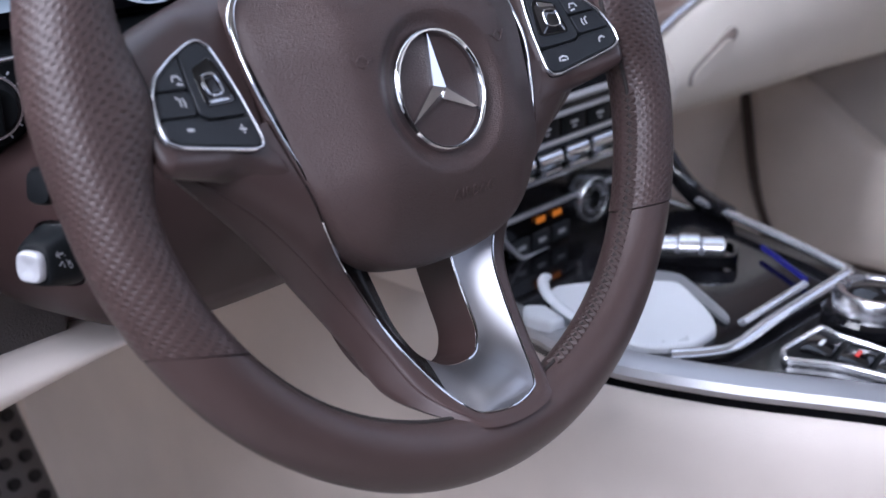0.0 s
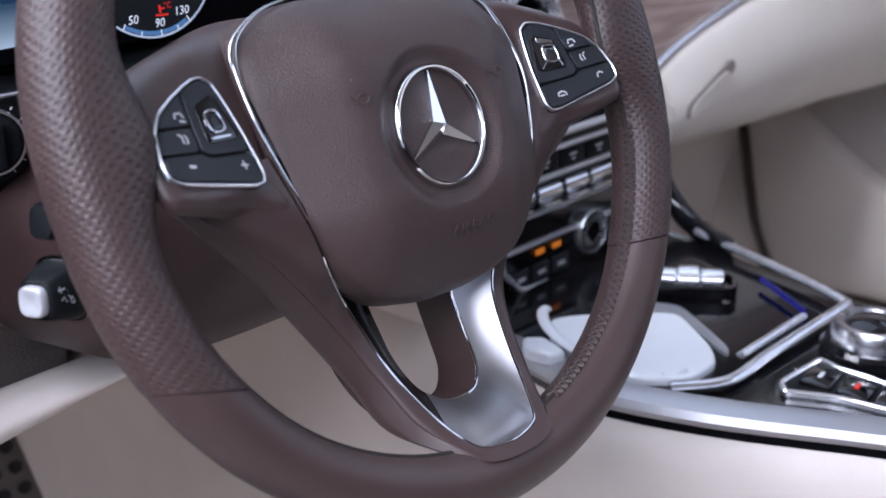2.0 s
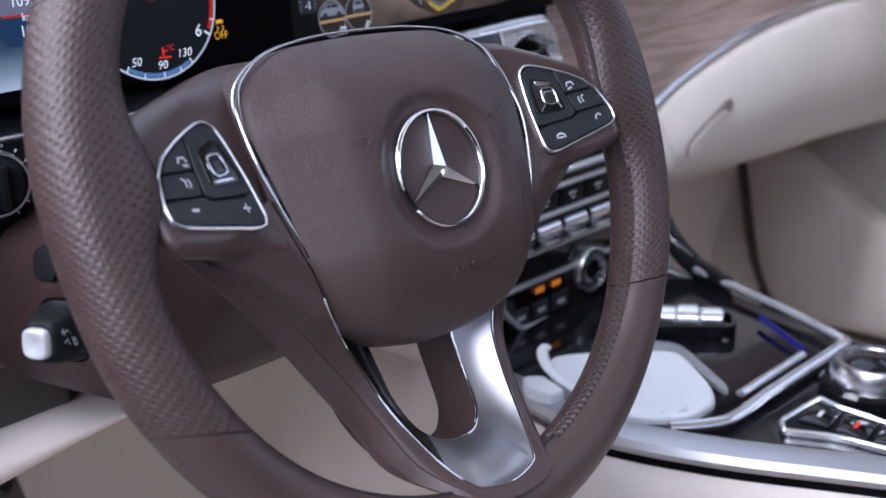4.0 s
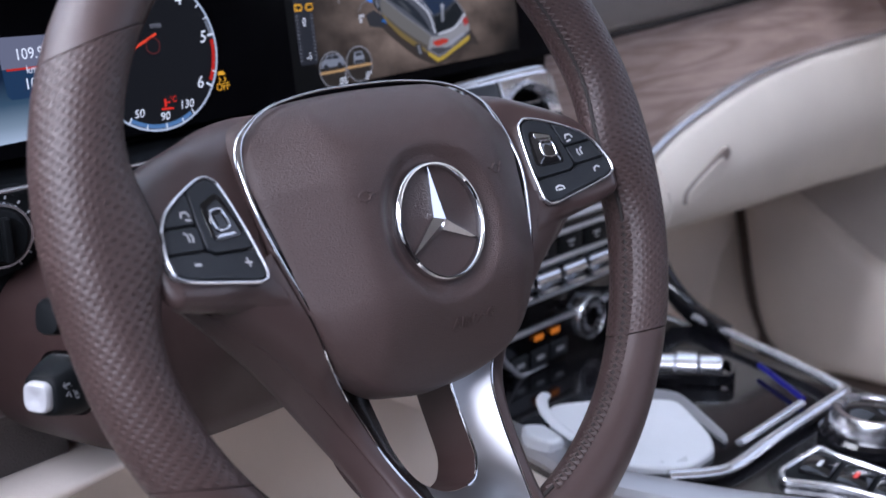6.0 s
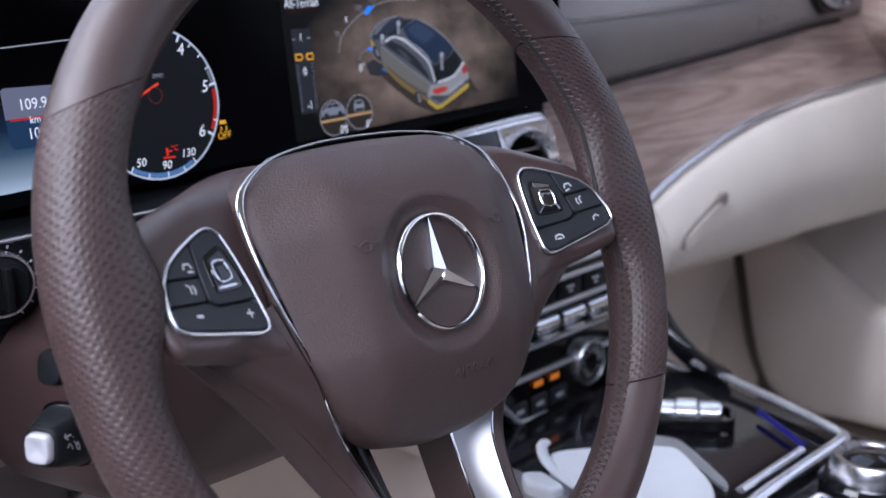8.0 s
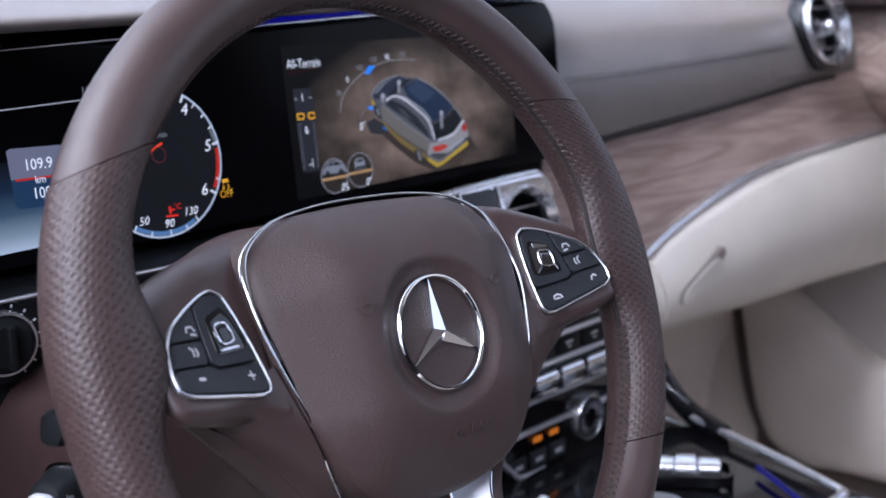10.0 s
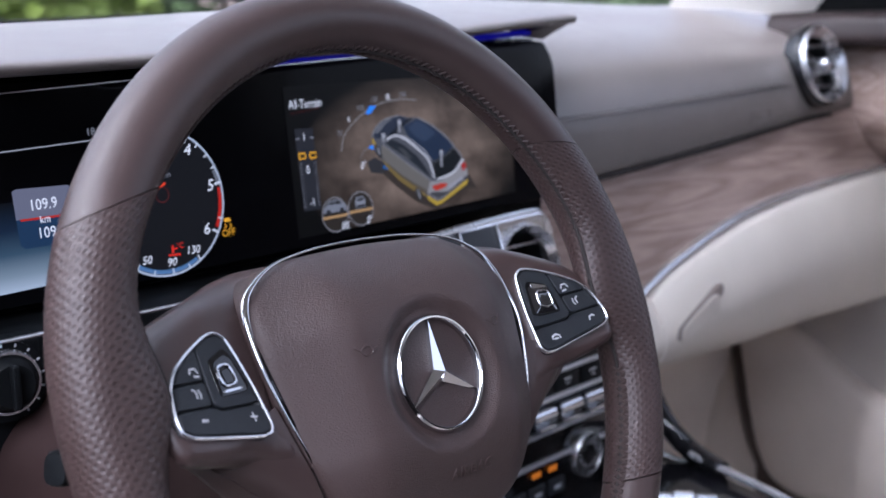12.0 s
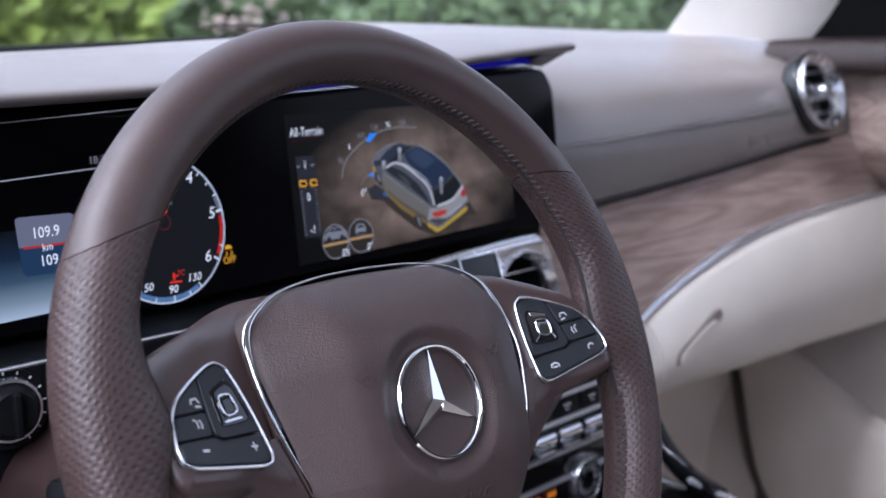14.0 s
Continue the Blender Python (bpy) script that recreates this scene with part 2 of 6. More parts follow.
def dome(outline, height, edge=0.002, back=0.006, rings=10, centre=None, fill=True, taper=0.0, square=False):
    """A plate with a rounded rim: outline in x, y; height(x, y) gives its front; back is its thickness."""
    o = [Vector((p[0], p[1])) for p in outline]
    c = Vector(centre) if centre else sum(o, Vector((0, 0))) / len(o)
    nor = [(c - p).normalized() for p in o]
    if square:                                   # the rim rounds over at right angles to the outline
        for i in range(len(o)):
            t = (o[(i + 1) % len(o)] - o[i - 1]).normalized()
            q = Vector((-t.y, t.x))
            nor[i] = q if q.dot(nor[i]) > 0 else -q
    rr = [[Vector((*(p + (c - p).normalized() * taper), height(p.x, p.y) - back)) for p in o]]
    for k in range(5):
        a = math.pi / 2 * k / 4
        ring = []
        for p, d in zip(o, nor):
            q = p + d * min(edge * (1 - math.cos(a)), (c - p).length * 0.9)
            ring.append(Vector((q.x, q.y, height(q.x, q.y) - edge * (1 - math.sin(a)))))
        rr.append(ring)
    inner = [Vector((v.x, v.y)) for v in rr[-1]]
    if fill:
        for k in range(1, rings):
            s = 1 - k / rings
            rr.append([Vector((*(c + (p - c) * s), height(*(c + (p - c) * s)))) for p in inner])
    bm = loft(rr, True)
    if fill:
        mid = bm.verts.new((c.x, c.y, height(c.x, c.y)))
        bm.verts.ensure_lookup_table()
        n = len(o)
        last = bm.verts[n * (len(rr) - 1):n * len(rr)]
        for j in range(n):
            bm.faces.new((last[j], last[(j + 1) % n], mid))
    return bm


def frame_ring(outline, inset, z0, z1, soft=0.0006):
    """A raised bezel that follows an outline."""
    o = [Vector((p[0], p[1])) for p in outline]
    n = len(o)
    c = sum(o, Vector((0, 0))) / n
    nor = []
    for i in range(n):
        t = (o[(i + 1) % n] - o[i - 1]).normalized()
        q = Vector((-t.y, t.x))
        nor.append(q if q.dot(c - o[i]) > 0 else -q)
    prof = [(0, z0), (0, z1 - soft), (soft, z1), (inset - soft, z1), (inset, z1 - soft), (inset, z0)]
    return loft([[Vector((*(o[i] + nor[i] * d), z)) for i in range(n)] for d, z in prof], True, wrap=True)


def box(x0, x1, y0, y1, z0, z1, bevel=0.0, seg=3):
    bm = bmesh.new()
    bmesh.ops.create_cube(bm, size=1.0)
    for v in bm.verts:
        v.co = Vector(((x0 + x1) / 2 + v.co.x * (x1 - x0), (y0 + y1) / 2 + v.co.y * (y1 - y0), (z0 + z1) / 2 + v.co.z * (z1 - z0)))
    if bevel:
        bmesh.ops.bevel(bm, geom=bm.edges[:], offset=bevel, segments=seg, profile=0.5, affect="EDGES")
    return bm


def moved(bm, m):
    bmesh.ops.transform(bm, matrix=m, verts=bm.verts)
    return bm


def joined(*bms):
    out = bmesh.new()
    for b in bms:
        me = bpy.data.meshes.new("piece")
        b.to_mesh(me)
        b.free()
        out.from_mesh(me)
        bpy.data.meshes.remove(me)
    return out


def lathe(profile, seg=48):
    """A turned piece about z from (radius, height) pairs."""
    return loft([[Vector((r * math.cos(a), r * math.sin(a), z)) for a in (2 * math.pi * j / seg for j in range(seg))] for r, z in profile], True)


def lettering(name, words, size, m, mat, parent, depth=0.0, shear=0.0, align="CENTER"):
    cu = bpy.data.curves.new(name, "FONT")
    cu.body, cu.size, cu.extrude, cu.shear = words, size, depth, shear
    cu.align_x, cu.align_y = align, "CENTER"
    cu.resolution_u = 3
    tmp = bpy.data.objects.new(name, cu)
    scene.collection.objects.link(tmp)
    me = bpy.data.meshes.new_from_object(tmp.evaluated_get(bpy.context.evaluated_depsgraph_get()))
    bpy.data.objects.remove(tmp)
    me.transform(m)
    me.materials.clear()
    me.materials.append(mat)
    me.name = name
    ob = new(name, me)
    ob.parent = parent
    return ob


def flat(pts, z=0.0):
    """A flat polygon."""
    bm = bmesh.new()
    bm.faces.new([bm.verts.new((p[0], p[1], z)) for p in pts])
    return bm


def stroke(pts, width, z=0.0, closed=False):
    """A flat line of that width along pts in x, y."""
    p = [Vector((q[0], q[1])) for q in pts]
    n = len(p)
    a, b = [], []
    for i in range(n):
        t = p[(i + 1) % n if closed else min(i + 1, n - 1)] - p[i - 1 if (i or closed) else 0]
        t = t.normalized() if t.length else Vector((1, 0))
        s = Vector((-t.y, t.x)) * width / 2
        a.append(Vector((*(p[i] + s), z)))
        b.append(Vector((*(p[i] - s), z)))
    return loft([a, b], closed)


def arc(cx, cy, r, a0, a1, n=24):
    return [(cx + r * math.cos(radians(a0 + (a1 - a0) * i / (n - 1))), cy + r * math.sin(radians(a0 + (a1 - a0) * i / (n - 1)))) for i in range(n)]


# ---------------------------------------------------------------- steering wheel
wheel = thing("steering_wheel", pose(0, 0, 0.68, 70.347, 2.0, 0),
              "brown leather steering wheel with perforated grips and satin silver lower spoke", "steering wheel")
RIM, RA, RB = 0.1718, 0.0157, 0.0160


def rim_point(th, ph, grow=0.0, flare=True):
    a, b = RA + grow, RB + grow
    s = math.degrees(math.asin(max(-1, min(1, math.sin(th)))))
    if math.cos(ph) > 0 and abs(s) < 75:         # the grips swell above and below a waist
        a += math.cos(ph) * (-0.0026 * math.exp(-((s + 5) / 10) ** 2) + 0.0008 * math.exp(-((s - 24) / 12) ** 2) + 0.0010 * math.exp(-((s + 40) / 12) ** 2))
    if math.sin(ph) < 0:
        b *= 1.12
    d = math.degrees(th) % 360                   # the lower rim is a little slimmer beside the grips
    slim = 1 - 0.10 * math.exp(-((d - 226) / 20) ** 2) - 0.05 * math.exp(-((d - 314) / 20) ** 2)
    a, b = a * slim, b * slim
    r = RIM + a * math.cos(ph)
    w = b * math.sin(ph)
    if flare:                                    # the leather flows inwards on to the two arms
        d = min(abs(th % (2 * math.pi) - q) for q in (0.07, math.pi - 0.07, 2 * math.pi + 0.07))
        f = math.exp(-(d / 0.19) ** 2) * max(0.0, -math.cos(ph)) ** 1.5
        r -= 0.0135 * f
        w += 0.0035 * f
    return Vector((r * math.cos(th), r * math.sin(th), w))


def cut(v, ph, side):
    """The angle at which a level cut at height v crosses the rim, on its right (1) or left (-1) side."""
    a = math.asin(max(-1, min(1, v / (RIM + RA * math.cos(ph)))))
    return a if side > 0 else math.pi - a


def rim_section(name, start, stop, mat, label, grow=0.0, n=60):
    """start and stop give the end angles for each angle round the tube."""
    seg = 48
    rings = []
    for i in range(-1, n + 2):
        k = max(0, min(n, i))
        ring = []
        for j in range(seg):
            ph = 2 * math.pi * j / seg
            a0, a1 = start(ph), stop(ph)
            th = a0 + (a1 - a0) * k / n + (0.0020 if i > n else -0.0020 if i < 0 else 0)
            ring.append(rim_point(th, ph, grow - (0.0012 if i in (-1, n + 1) else 0.0)))
        rings.append(ring)
    step = (stop(math.pi / 2) - start(math.pi / 2)) * RIM / n
    return part(name, loft(rings, True, uvs=lambda i, j: (i * step, j * 2 * math.pi * RA / seg)), mat, wheel, label, angle=60)




def seam(name, ph, gap=0.0):
    """The angle at which a slanting leather seam crosses the rim, for each angle round the tube."""
    base, lean, side = {"right_top": (0.0965, -0.0030, 1), "left_top": (0.0890, -0.0060, -1), "left_low": (-0.0850, 0.0050, -1), "right_low": (-0.0945, -0.0015, 1)}[name]
    return cut(base + lean * math.cos(ph) + math.copysign(gap, base), ph, side)


rim_section("grip", lambda p: seam("right_low", p), lambda p: seam("right_top", p), leather_holes, "perforated brown leather grip", 0.0003, 80)
rim_section("grip", lambda p: seam("left_top", p), lambda p: seam("left_low", p), leather_holes, "perforated brown leather grip", 0.0003, 80)
rim_section("rim_top", lambda p: seam("right_top", p, 0.0008), lambda p: seam("left_top", p, 0.0008), leather, "smooth brown leather rim", 0, 90)
rim_section("rim_bottom", lambda p: seam("left_low", p, 0.0008), lambda p: 2 * math.pi + seam("right_low", p, 0.0008), leather, "smooth brown leather rim", 0, 90)
part("rim_core", loft([[rim_point(2 * math.pi * i / 120, 2 * math.pi * j / 20, -0.0013) for j in range(20)] for i in range(120)],
                      True, wrap=True), core, wheel, "dark seam gap")


def stitches(first, last, thick):
    """The lacing along the inside of the rim: two crossing zigzags that leave a row of diamonds."""
    bits = []
    n = 116
    step = 2 * math.pi / n
    for i in range(n):
        th = i * step
        if not first < math.degrees(th) < last:
            continue
        for a0, a1 in ((158, 184), (184, 158)):
            for h, (p, q) in enumerate(((a0, a1), (a1, a0))):
                t0 = th + h * step / 2
                bits.append(tube([rim_point(t0, radians(p), 0.0001), rim_point(t0 + step / 4, radians((p + q) / 2), 0.0004), rim_point(t0 + step / 2, radians(q), 0.0001)], thick, 5))
    return joined(*bits)


for first, last, thick in ((284, 346, 0.0013), (17, 166, 0.0007)):
    tagged(part("stitching", stitches(first, last, thick), thread, wheel, "brown lacing thread"), kind="stuff")
part("seam_fold", tube([rim_point(2 * math.pi * i / 160, radians(171), 0.0) for i in range(160)], 0.0013, 6, True), core, wheel,
     "dark folded seam")


def pad_plane(u, v):
    return 0.0008 + 0.2453 * (abs(u) - 0.1136) - 0.302 * (v - 0.0044)


def softmin(a, b, k=0.004):
    h = max(0.0, min(1.0, 0.5 + 0.5 * (b - a) / k))
    return b * (1 - h) + a * h - k * h * (1 - h)


def edge_line(v):
    """Where the chrome line runs at that height: its distance from the middle, and its depth."""
    k = [(-0.0575, 0.0662, -0.0085), (-0.040, 0.0738, -0.0025), (-0.022, 0.0800, -0.0022), (-0.004, 0.0850, -0.0040)]
    v = max(k[0][0], min(k[-1][0], v))
    for (v0, u0, w0), (v1, u1, w1) in zip(k, k[1:]):
        if v <= v1:
            f = (v - v0) / (v1 - v0)
            return u0 + (u1 - u0) * f, w0 + (w1 - w0) * f


def housing_height(u, v):
    au = abs(u)
    lu, lw = edge_line(v)
    over = max(0.0, v - 0.0362 + 0.62 * max(0.0, au - 0.104))
    top = pad_plane(u, v) - 0.0016 - 24.0 * over * over
    low = pad_plane(u, -0.021) - 0.0016 + (0.52 if v > -0.021 else 0.85) * (v + 0.021) - (26.0 * (v + 0.021) ** 2 if v < -0.021 else 0.0)
    fall = 0.05 + max(0.0, -0.018 - v) * 26
    leg = lw + 0.0032 * max(-3.0, min(1.0, (v + 0.034) / 0.010)) - fall * max(0.0, au - lu)
    if v < -0.004:
        mix = max(0.0, min(1.0, (0.128 - au) / 0.040)) * max(0.0, min(1.0, (-0.006 - v) / 0.014))
        mix = mix * mix * (3 - 2 * mix)
        low = low + (leg - low) * mix
    if v < -0.01:
        low = -softmin(-low, -leg, 0.006)
    w = softmin(top, low, 0.008)
    inner = -0.020 + max(0.0, au - lu + 0.005) * 2.4
    return softmin(w, inner, 0.004) if au < 0.1 else w


HOUSING = [(0, 0.0645), (0.03, 0.064), (0.055, 0.0620), (0.078, 0.0575), (0.100, 0.0512), (0.120, 0.0447), (0.136, 0.0382),
           (0.145, 0.0325), (0.1482, 0.024), (0.1488, 0.008), (0.1484, -0.006), (0.1450, -0.0160), (0.136, -0.0195), (0.1106, -0.0252), (0.0988, -0.0316), (0.0886, -0.0424), (0.0830, -0.0450), (0.0740, -0.0440), (0.060, -0.0440), (0, -0.048)]
part("hub_housing", dome(spline([(*q, 0) for q in mirrored(HOUSING)], 280, True), housing_height, 0.007, 0.022, 48, (0, 0.004), taper=0.010, square=True),
     soft_brown, wheel, "smooth brown plastic hub with two arms")


def cushion_height(u, v):
    au = abs(u)
    k = 0.0065
    ramp = (au - 0.047 + math.sqrt((au - 0.047) ** 2 + k * k)) / 2
    w = 0.0172 - 0.58 * ramp
    if v > 0.016:
        w -= 0.031 * ((v - 0.016) / 0.045) ** 2
    if v < -0.034:
        w -= 0.024 * ((-0.034 - v) / 0.0515) ** 1.6
    r = math.hypot(u, v + 0.0085)
    t = max(0.0, min(1.0, (0.0395 - r) / 0.0095))
    dish = t * t * (3 - 2 * t)
    return w * (1 - dish) + dish * (0.0120)


CUSHION = [(0, 0.0622), (0.03, 0.0612), (0.052, 0.0592), (0.0700, 0.0535), (0.0808, 0.0436), (0.0845, 0.028), (0.0844, 0.008),
           (0.0822, -0.012), (0.0758, -0.033), (0.0668, -0.053), (0.056, -0.068), (0.040, -0.0795), (0.018, -0.0850), (0, -0.0858)]
cushion = part("airbag_cushion", dome(spline([(*q, 0) for q in mirrored(CUSHION)], 240, True), cushion_height, 0.0045, 0.020, 64, (0, -0.0085)),
               leather_grain, wheel, "grained brown airbag cover")

# raised word and horn marks on the cover
slope = (cushion_height(0, -0.054) - cushion_height(0, -0.060)) / 0.006
lettering("embossed_word", "AIRBAG", 0.0080, Matrix.Translation((0.0092, -0.057, cushion_height(0.0092, -0.057) - 0.0001)) @
          pose(0, 0, 0, math.degrees(math.atan(slope)), 0, 0) @ Matrix.Diagonal((1.06, 1, 1, 1)), leather_grain, cushion, 0.0006)
for sx in (-1, 1):
    ring = [Vector((sx * (0.0437 + 0.0030 * math.cos(a)), 0.0097 + 0.0022 * math.sin(a), 0)) for a in (2 * math.pi * j / 20 for j in range(20))]
    for p in ring:
        p.z = cushion_height(p.x, p.y) + 0.0001
    horn = tube(ring, 0.0005, 6, True)
    legs = []
    for q in ((-0.0062, 0.0008, -0.0034, 0.0002), (0.0034, 0.0002, 0.0060, 0.0026)):
        pts = [Vector((sx * (0.0437 + a), 0.0097 + b, 0)) for a, b in ((q[0], q[1]), (q[2], q[3]))]
        for p in pts:
            p.z = cushion_height(p.x, p.y) + 0.0001
        legs.append(tube(pts, 0.0005, 6))
    part("horn_mark", joined(horn, *legs), leather_grain, cushion)

# round badge with a three-armed star
badge = part("badge_ring", loft([[Vector(((0.0270 + 0.0016 * math.cos(p) - 0.0003 * math.sin(p)) * math.cos(a), -0.0085 + (0.0270 + 0.0016 * math.cos(p) - 0.0003 * math.sin(p)) * math.sin(a), 0.0128 + 0.0034 * math.sin(p)))
                                  for p in (2 * math.pi * j / 14 for j in range(14))] for a in (2 * math.pi * i / 96 for i in range(96))], True, wrap=True),
             chrome, wheel, "polished chrome badge ring")


def star():
    bm = bmesh.new()
    c = bm.verts.new((0, -0.0085, 0.0176))
    tips, nots, low = [], [], []
    for k in range(3):
        a = radians(90 + 120 * k)
        tips.append(bm.verts.new((0.0262 * math.cos(a), -0.0085 + 0.0262 * math.sin(a), 0.0142)))
        b = a + radians(60)
        nots.append(bm.verts.new((0.0043 * math.cos(b), -0.0085 + 0.0043 * math.sin(b), 0.0138)))
        low.append(bm.verts.new((0.0046 * math.cos(b), -0.0085 + 0.0046 * math.sin(b), 0.0118)))
    foot = [bm.verts.new((t.co.x, t.co.y, 0.0118)) for t in tips]
    for k in range(3):
        bm.faces.new((c, tips[k], nots[k]))
        bm.faces.new((c, nots[k - 1], tips[k]))
        bm.faces.new((tips[k], foot[k], low[k], nots[k]))
        bm.faces.new((nots[k - 1], low[k - 1], foot[k], tips[k]))
    return bm


part("badge_star", star(), chrome, badge, "polished chrome three-armed star", angle=5)

# chrome strips between cover and arms
STRIP = [(0.0, 0.0645, -0.0182), (0.030, 0.0634, -0.0176), (0.058, 0.0587, -0.0160), (0.0755, 0.0495, -0.0142), (0.0825, 0.0405, -0.0128),
         (0.0856, 0.028, -0.0092), (0.0862, 0.010, -0.0044), (0.0820, -0.010, -0.0020), (0.0748, -0.032, -0.0016), (0.0640, -0.0585, -0.0105), (0.0545, -0.0690, -0.0180)]


def strip_width(t):
    return 0.0006 + 0.0015 * math.exp(-((t - 0.41) / 0.13) ** 2)


for sx in (1, -1):
    part("trim_strip", tube(spline([(sx * x, y, z) for x, y, z in STRIP], 90), strip_width, 10, flat=0.8), chrome, wheel, "chrome trim strip")
    part("trim_gap", tube(spline([(sx * (x - 0.0022), y * 0.985, z - 0.0016) for x, y, z in STRIP[5:]], 60), 0.0016, 8), gloss, wheel, "black gap beside the cover")

# lower spoke: outer edge, chrome line and window edge, from the hub down to the middle
STATIONS = [((0.1315, -0.0187, -0.0120), (0.0850, -0.0040, -0.0040), (0.050, -0.045, -0.034)),
            ((0.1176, -0.0319, -0.0165), (0.0800, -0.0220, -0.0022), (0.044, -0.050, -0.035)),
            ((0.0992, -0.0478, -0.0255), (0.0738, -0.0400, -0.0025), (0.038, -0.056, -0.035)),
            ((0.0828, -0.0643, -0.0335), (0.0662, -0.0575, -0.0085), (0.033, -0.064, -0.035)),
            ((0.0716, -0.0800, -0.0360), (0.0540, -0.0740, -0.0195), (0.0290, -0.0735, -0.036)),
            ((0.0615, -0.0960, -0.0366), (0.0445, -0.0925, -0.0222), (0.0262, -0.0925, -0.034)),
            ((0.0530, -0.1165, -0.0310), (0.0388, -0.1136, -0.0169), (0.0246, -0.1105, -0.030)),
            ((0.0480, -0.1375, -0.0200), (0.0308, -0.1372, -0.0052), (0.0205, -0.1255, -0.0235)),
            ((0.0343, -0.1538, 0.0020), (0.0226, -0.1520, 0.0049), (0.0125, -0.1335, -0.0185)),
            ((0.0212, -0.1618, 0.0142), (0.0155, -0.1562, 0.0085), (0.0060, -0.1358, -0.0165)),
            ((0.0, -0.1642, 0.0164), (0.0, -0.1582, 0.0105), (0.0, -0.1362, -0.016))]
curves = []
for k in range(3):
    half = [s[k] for s in STATIONS]
    curves.append(spline(half + [(-x, y, z) for x, y, z in reversed(half[:-1])], 121))
outer, line, inner = curves
body_rings, silver_rings, wall_rings = [], [], []
for i, (o, c, w) in enumerate(zip(outer, line, inner)):
    low = 1 - abs(i - 60) / 60           # 1 at the bottom tip
    side = Vector((o.x - c.x, o.y - c.y, 0)).normalized()
    tip = max(0.0, min(1.0, (low - 0.60) / 0.36))
    tip = tip * tip * (3 - 2 * tip)
    back = o - side * 0.0135 + Vector((0, 0, -0.016))
    end = min(i, 120 - i) / 12.0        # stations from the arm
    sh = 0.10 + 0.42 * (1 - (1 - min(1.0, end / 3.4)) ** 1.7) - 0.12 * max(0.0, low - 0.4)

    def across(q, dz=0.0):
        return o.lerp(c, q) + Vector((0, 0, dz + 0.0008 + 0.0060 * (1 - tip) * math.sin(math.pi * q) ** 1.3))

    groove = 0.0009 * (1 - tip)
    body_rings.append([back, o - side * 0.0080 + Vector((0, 0, -0.010)), o - side * 0.0025 + Vector((0, 0, -0.0035)), o - side * 0.0008 + Vector((0, 0, -0.0006)),
                       across(sh * 0.15), across(sh * 0.35), across(sh * 0.65), across(sh - 0.025), across(sh, -groove), across(sh + 0.025),
                       across(sh + 0.10), across(sh + 0.20), across(sh + 0.30), across(0.85), across(0.95),
                       c + side * 0.0008 + Vector((0, 0, 0.0004)), c - side * 0.0002 + Vector((0, 0, -0.0020))])
    ring = []
    for k in range(17):
        q = k / 16
        p = c.lerp(w, q)
        p.z = c.z + (w.z - c.z) * (q * (1 - tip) + q ** 2.6 * tip) - 0.0022 * (1 - tip) * math.sin(math.pi * q)
        ring.append(p)
    silver_rings.append(ring)
    ins = Vector((w.x, w.y + 0.098, 0)).normalized()
    wall_rings.append([w - ins * 0.0002, w + Vector((0, 0, -0.003)) + ins * 0.0002, w + ins * 0.001 + Vector((0, 0, -0.028)), w + ins * 0.012 + Vector((0, 0, -0.031))])
spoke = part("lower_spoke", loft(body_rings, False), soft_brown, wheel, "brown forked lower spoke")
part("spoke_inlay", loft(silver_rings[:77], False), inlay, spoke, "brushed satin silver inlay")
# left leg of the same inlay, with a dark reflection as its colour
part("spoke_inlay_dark", loft(silver_rings[76:], False), inlay_reflection, spoke, "left part of the silver inlay, dark reflection in its colour")
part("spoke_edge", tube([p + Vector((0, 0, 0.0006)) for p in inner[16:58]], 0.0008, 8), chrome, spoke, "bright inner edge of the inlay")
part("spoke_wall", loft(wall_rings, False), soft_brown, spoke)
part("spoke_line", tube(line[10:111], 0.0007, 8), chrome, spoke, "thin chrome edge")
part("hub_back", dome(spline([(*q, 0) for q in mirrored([(0, 0.05), (0.05, 0.045), (0.08, 0.02), (0.075, -0.02), (0.06, -0.06), (0.03, -0.07), (0, -0.072)])], 80, True),
                      lambda u, v: -0.030, 0.004, 0.03, 6), black, wheel, "dark hub underside")

# switch pads on the arms
PAD = [(10, 31.6), (15.5, 28.4), (18.2, 18.5), (20.8, 4), (22.4, -14.3), (20, -18.7), (14, -19.6), (0, -18), (-12, -16.7), (-25, -15),
       (-31, -12.2), (-31.8, -5.5), (-28.6, 7.2), (-22, 15.8), (-12, 22.2), (-3, 27.0), (4, 30.2)]
ROCKER = [(-4.6, 24.2), (3.6, 28.0), (9.4, 29.2), (13.6, 26.6), (15.8, 18), (18.6, 3), (19.4, -3.4), (-3.6, -4.0), (-7.2, -1.4), (-6.2, 11)]
SWITCHES = [[(-5.8, 23.4), (-7.3, 9.6), (-24.6, 9.0), (-21, 14.2), (-12, 20.2)],
        [(-7.4, 8.6), (-8.4, -1.9), (-28.6, -2.2), (-26.4, 3.4), (-25.0, 8.0)],
        [(-28.8, -3.2), (-8.4, -2.8), (-4.2, -5.0), (19.6, -4.6), (20.4, -13.4), (18.6, -16.8), (14, -17.6), (-10, -14.8), (-25, -13), (-29, -10.6)]]
TOUCH = [(-1.6, 18.0), (9.8, 22.8), (12.2, 21.0), (17.0, 4.4), (13.6, 2.0), (-1.2, 0.8), (-2.4, 3)]
RING = [(0.2, 14.6), (9.6, 16.4), (11.4, 5.8), (1.2, 4.2)]
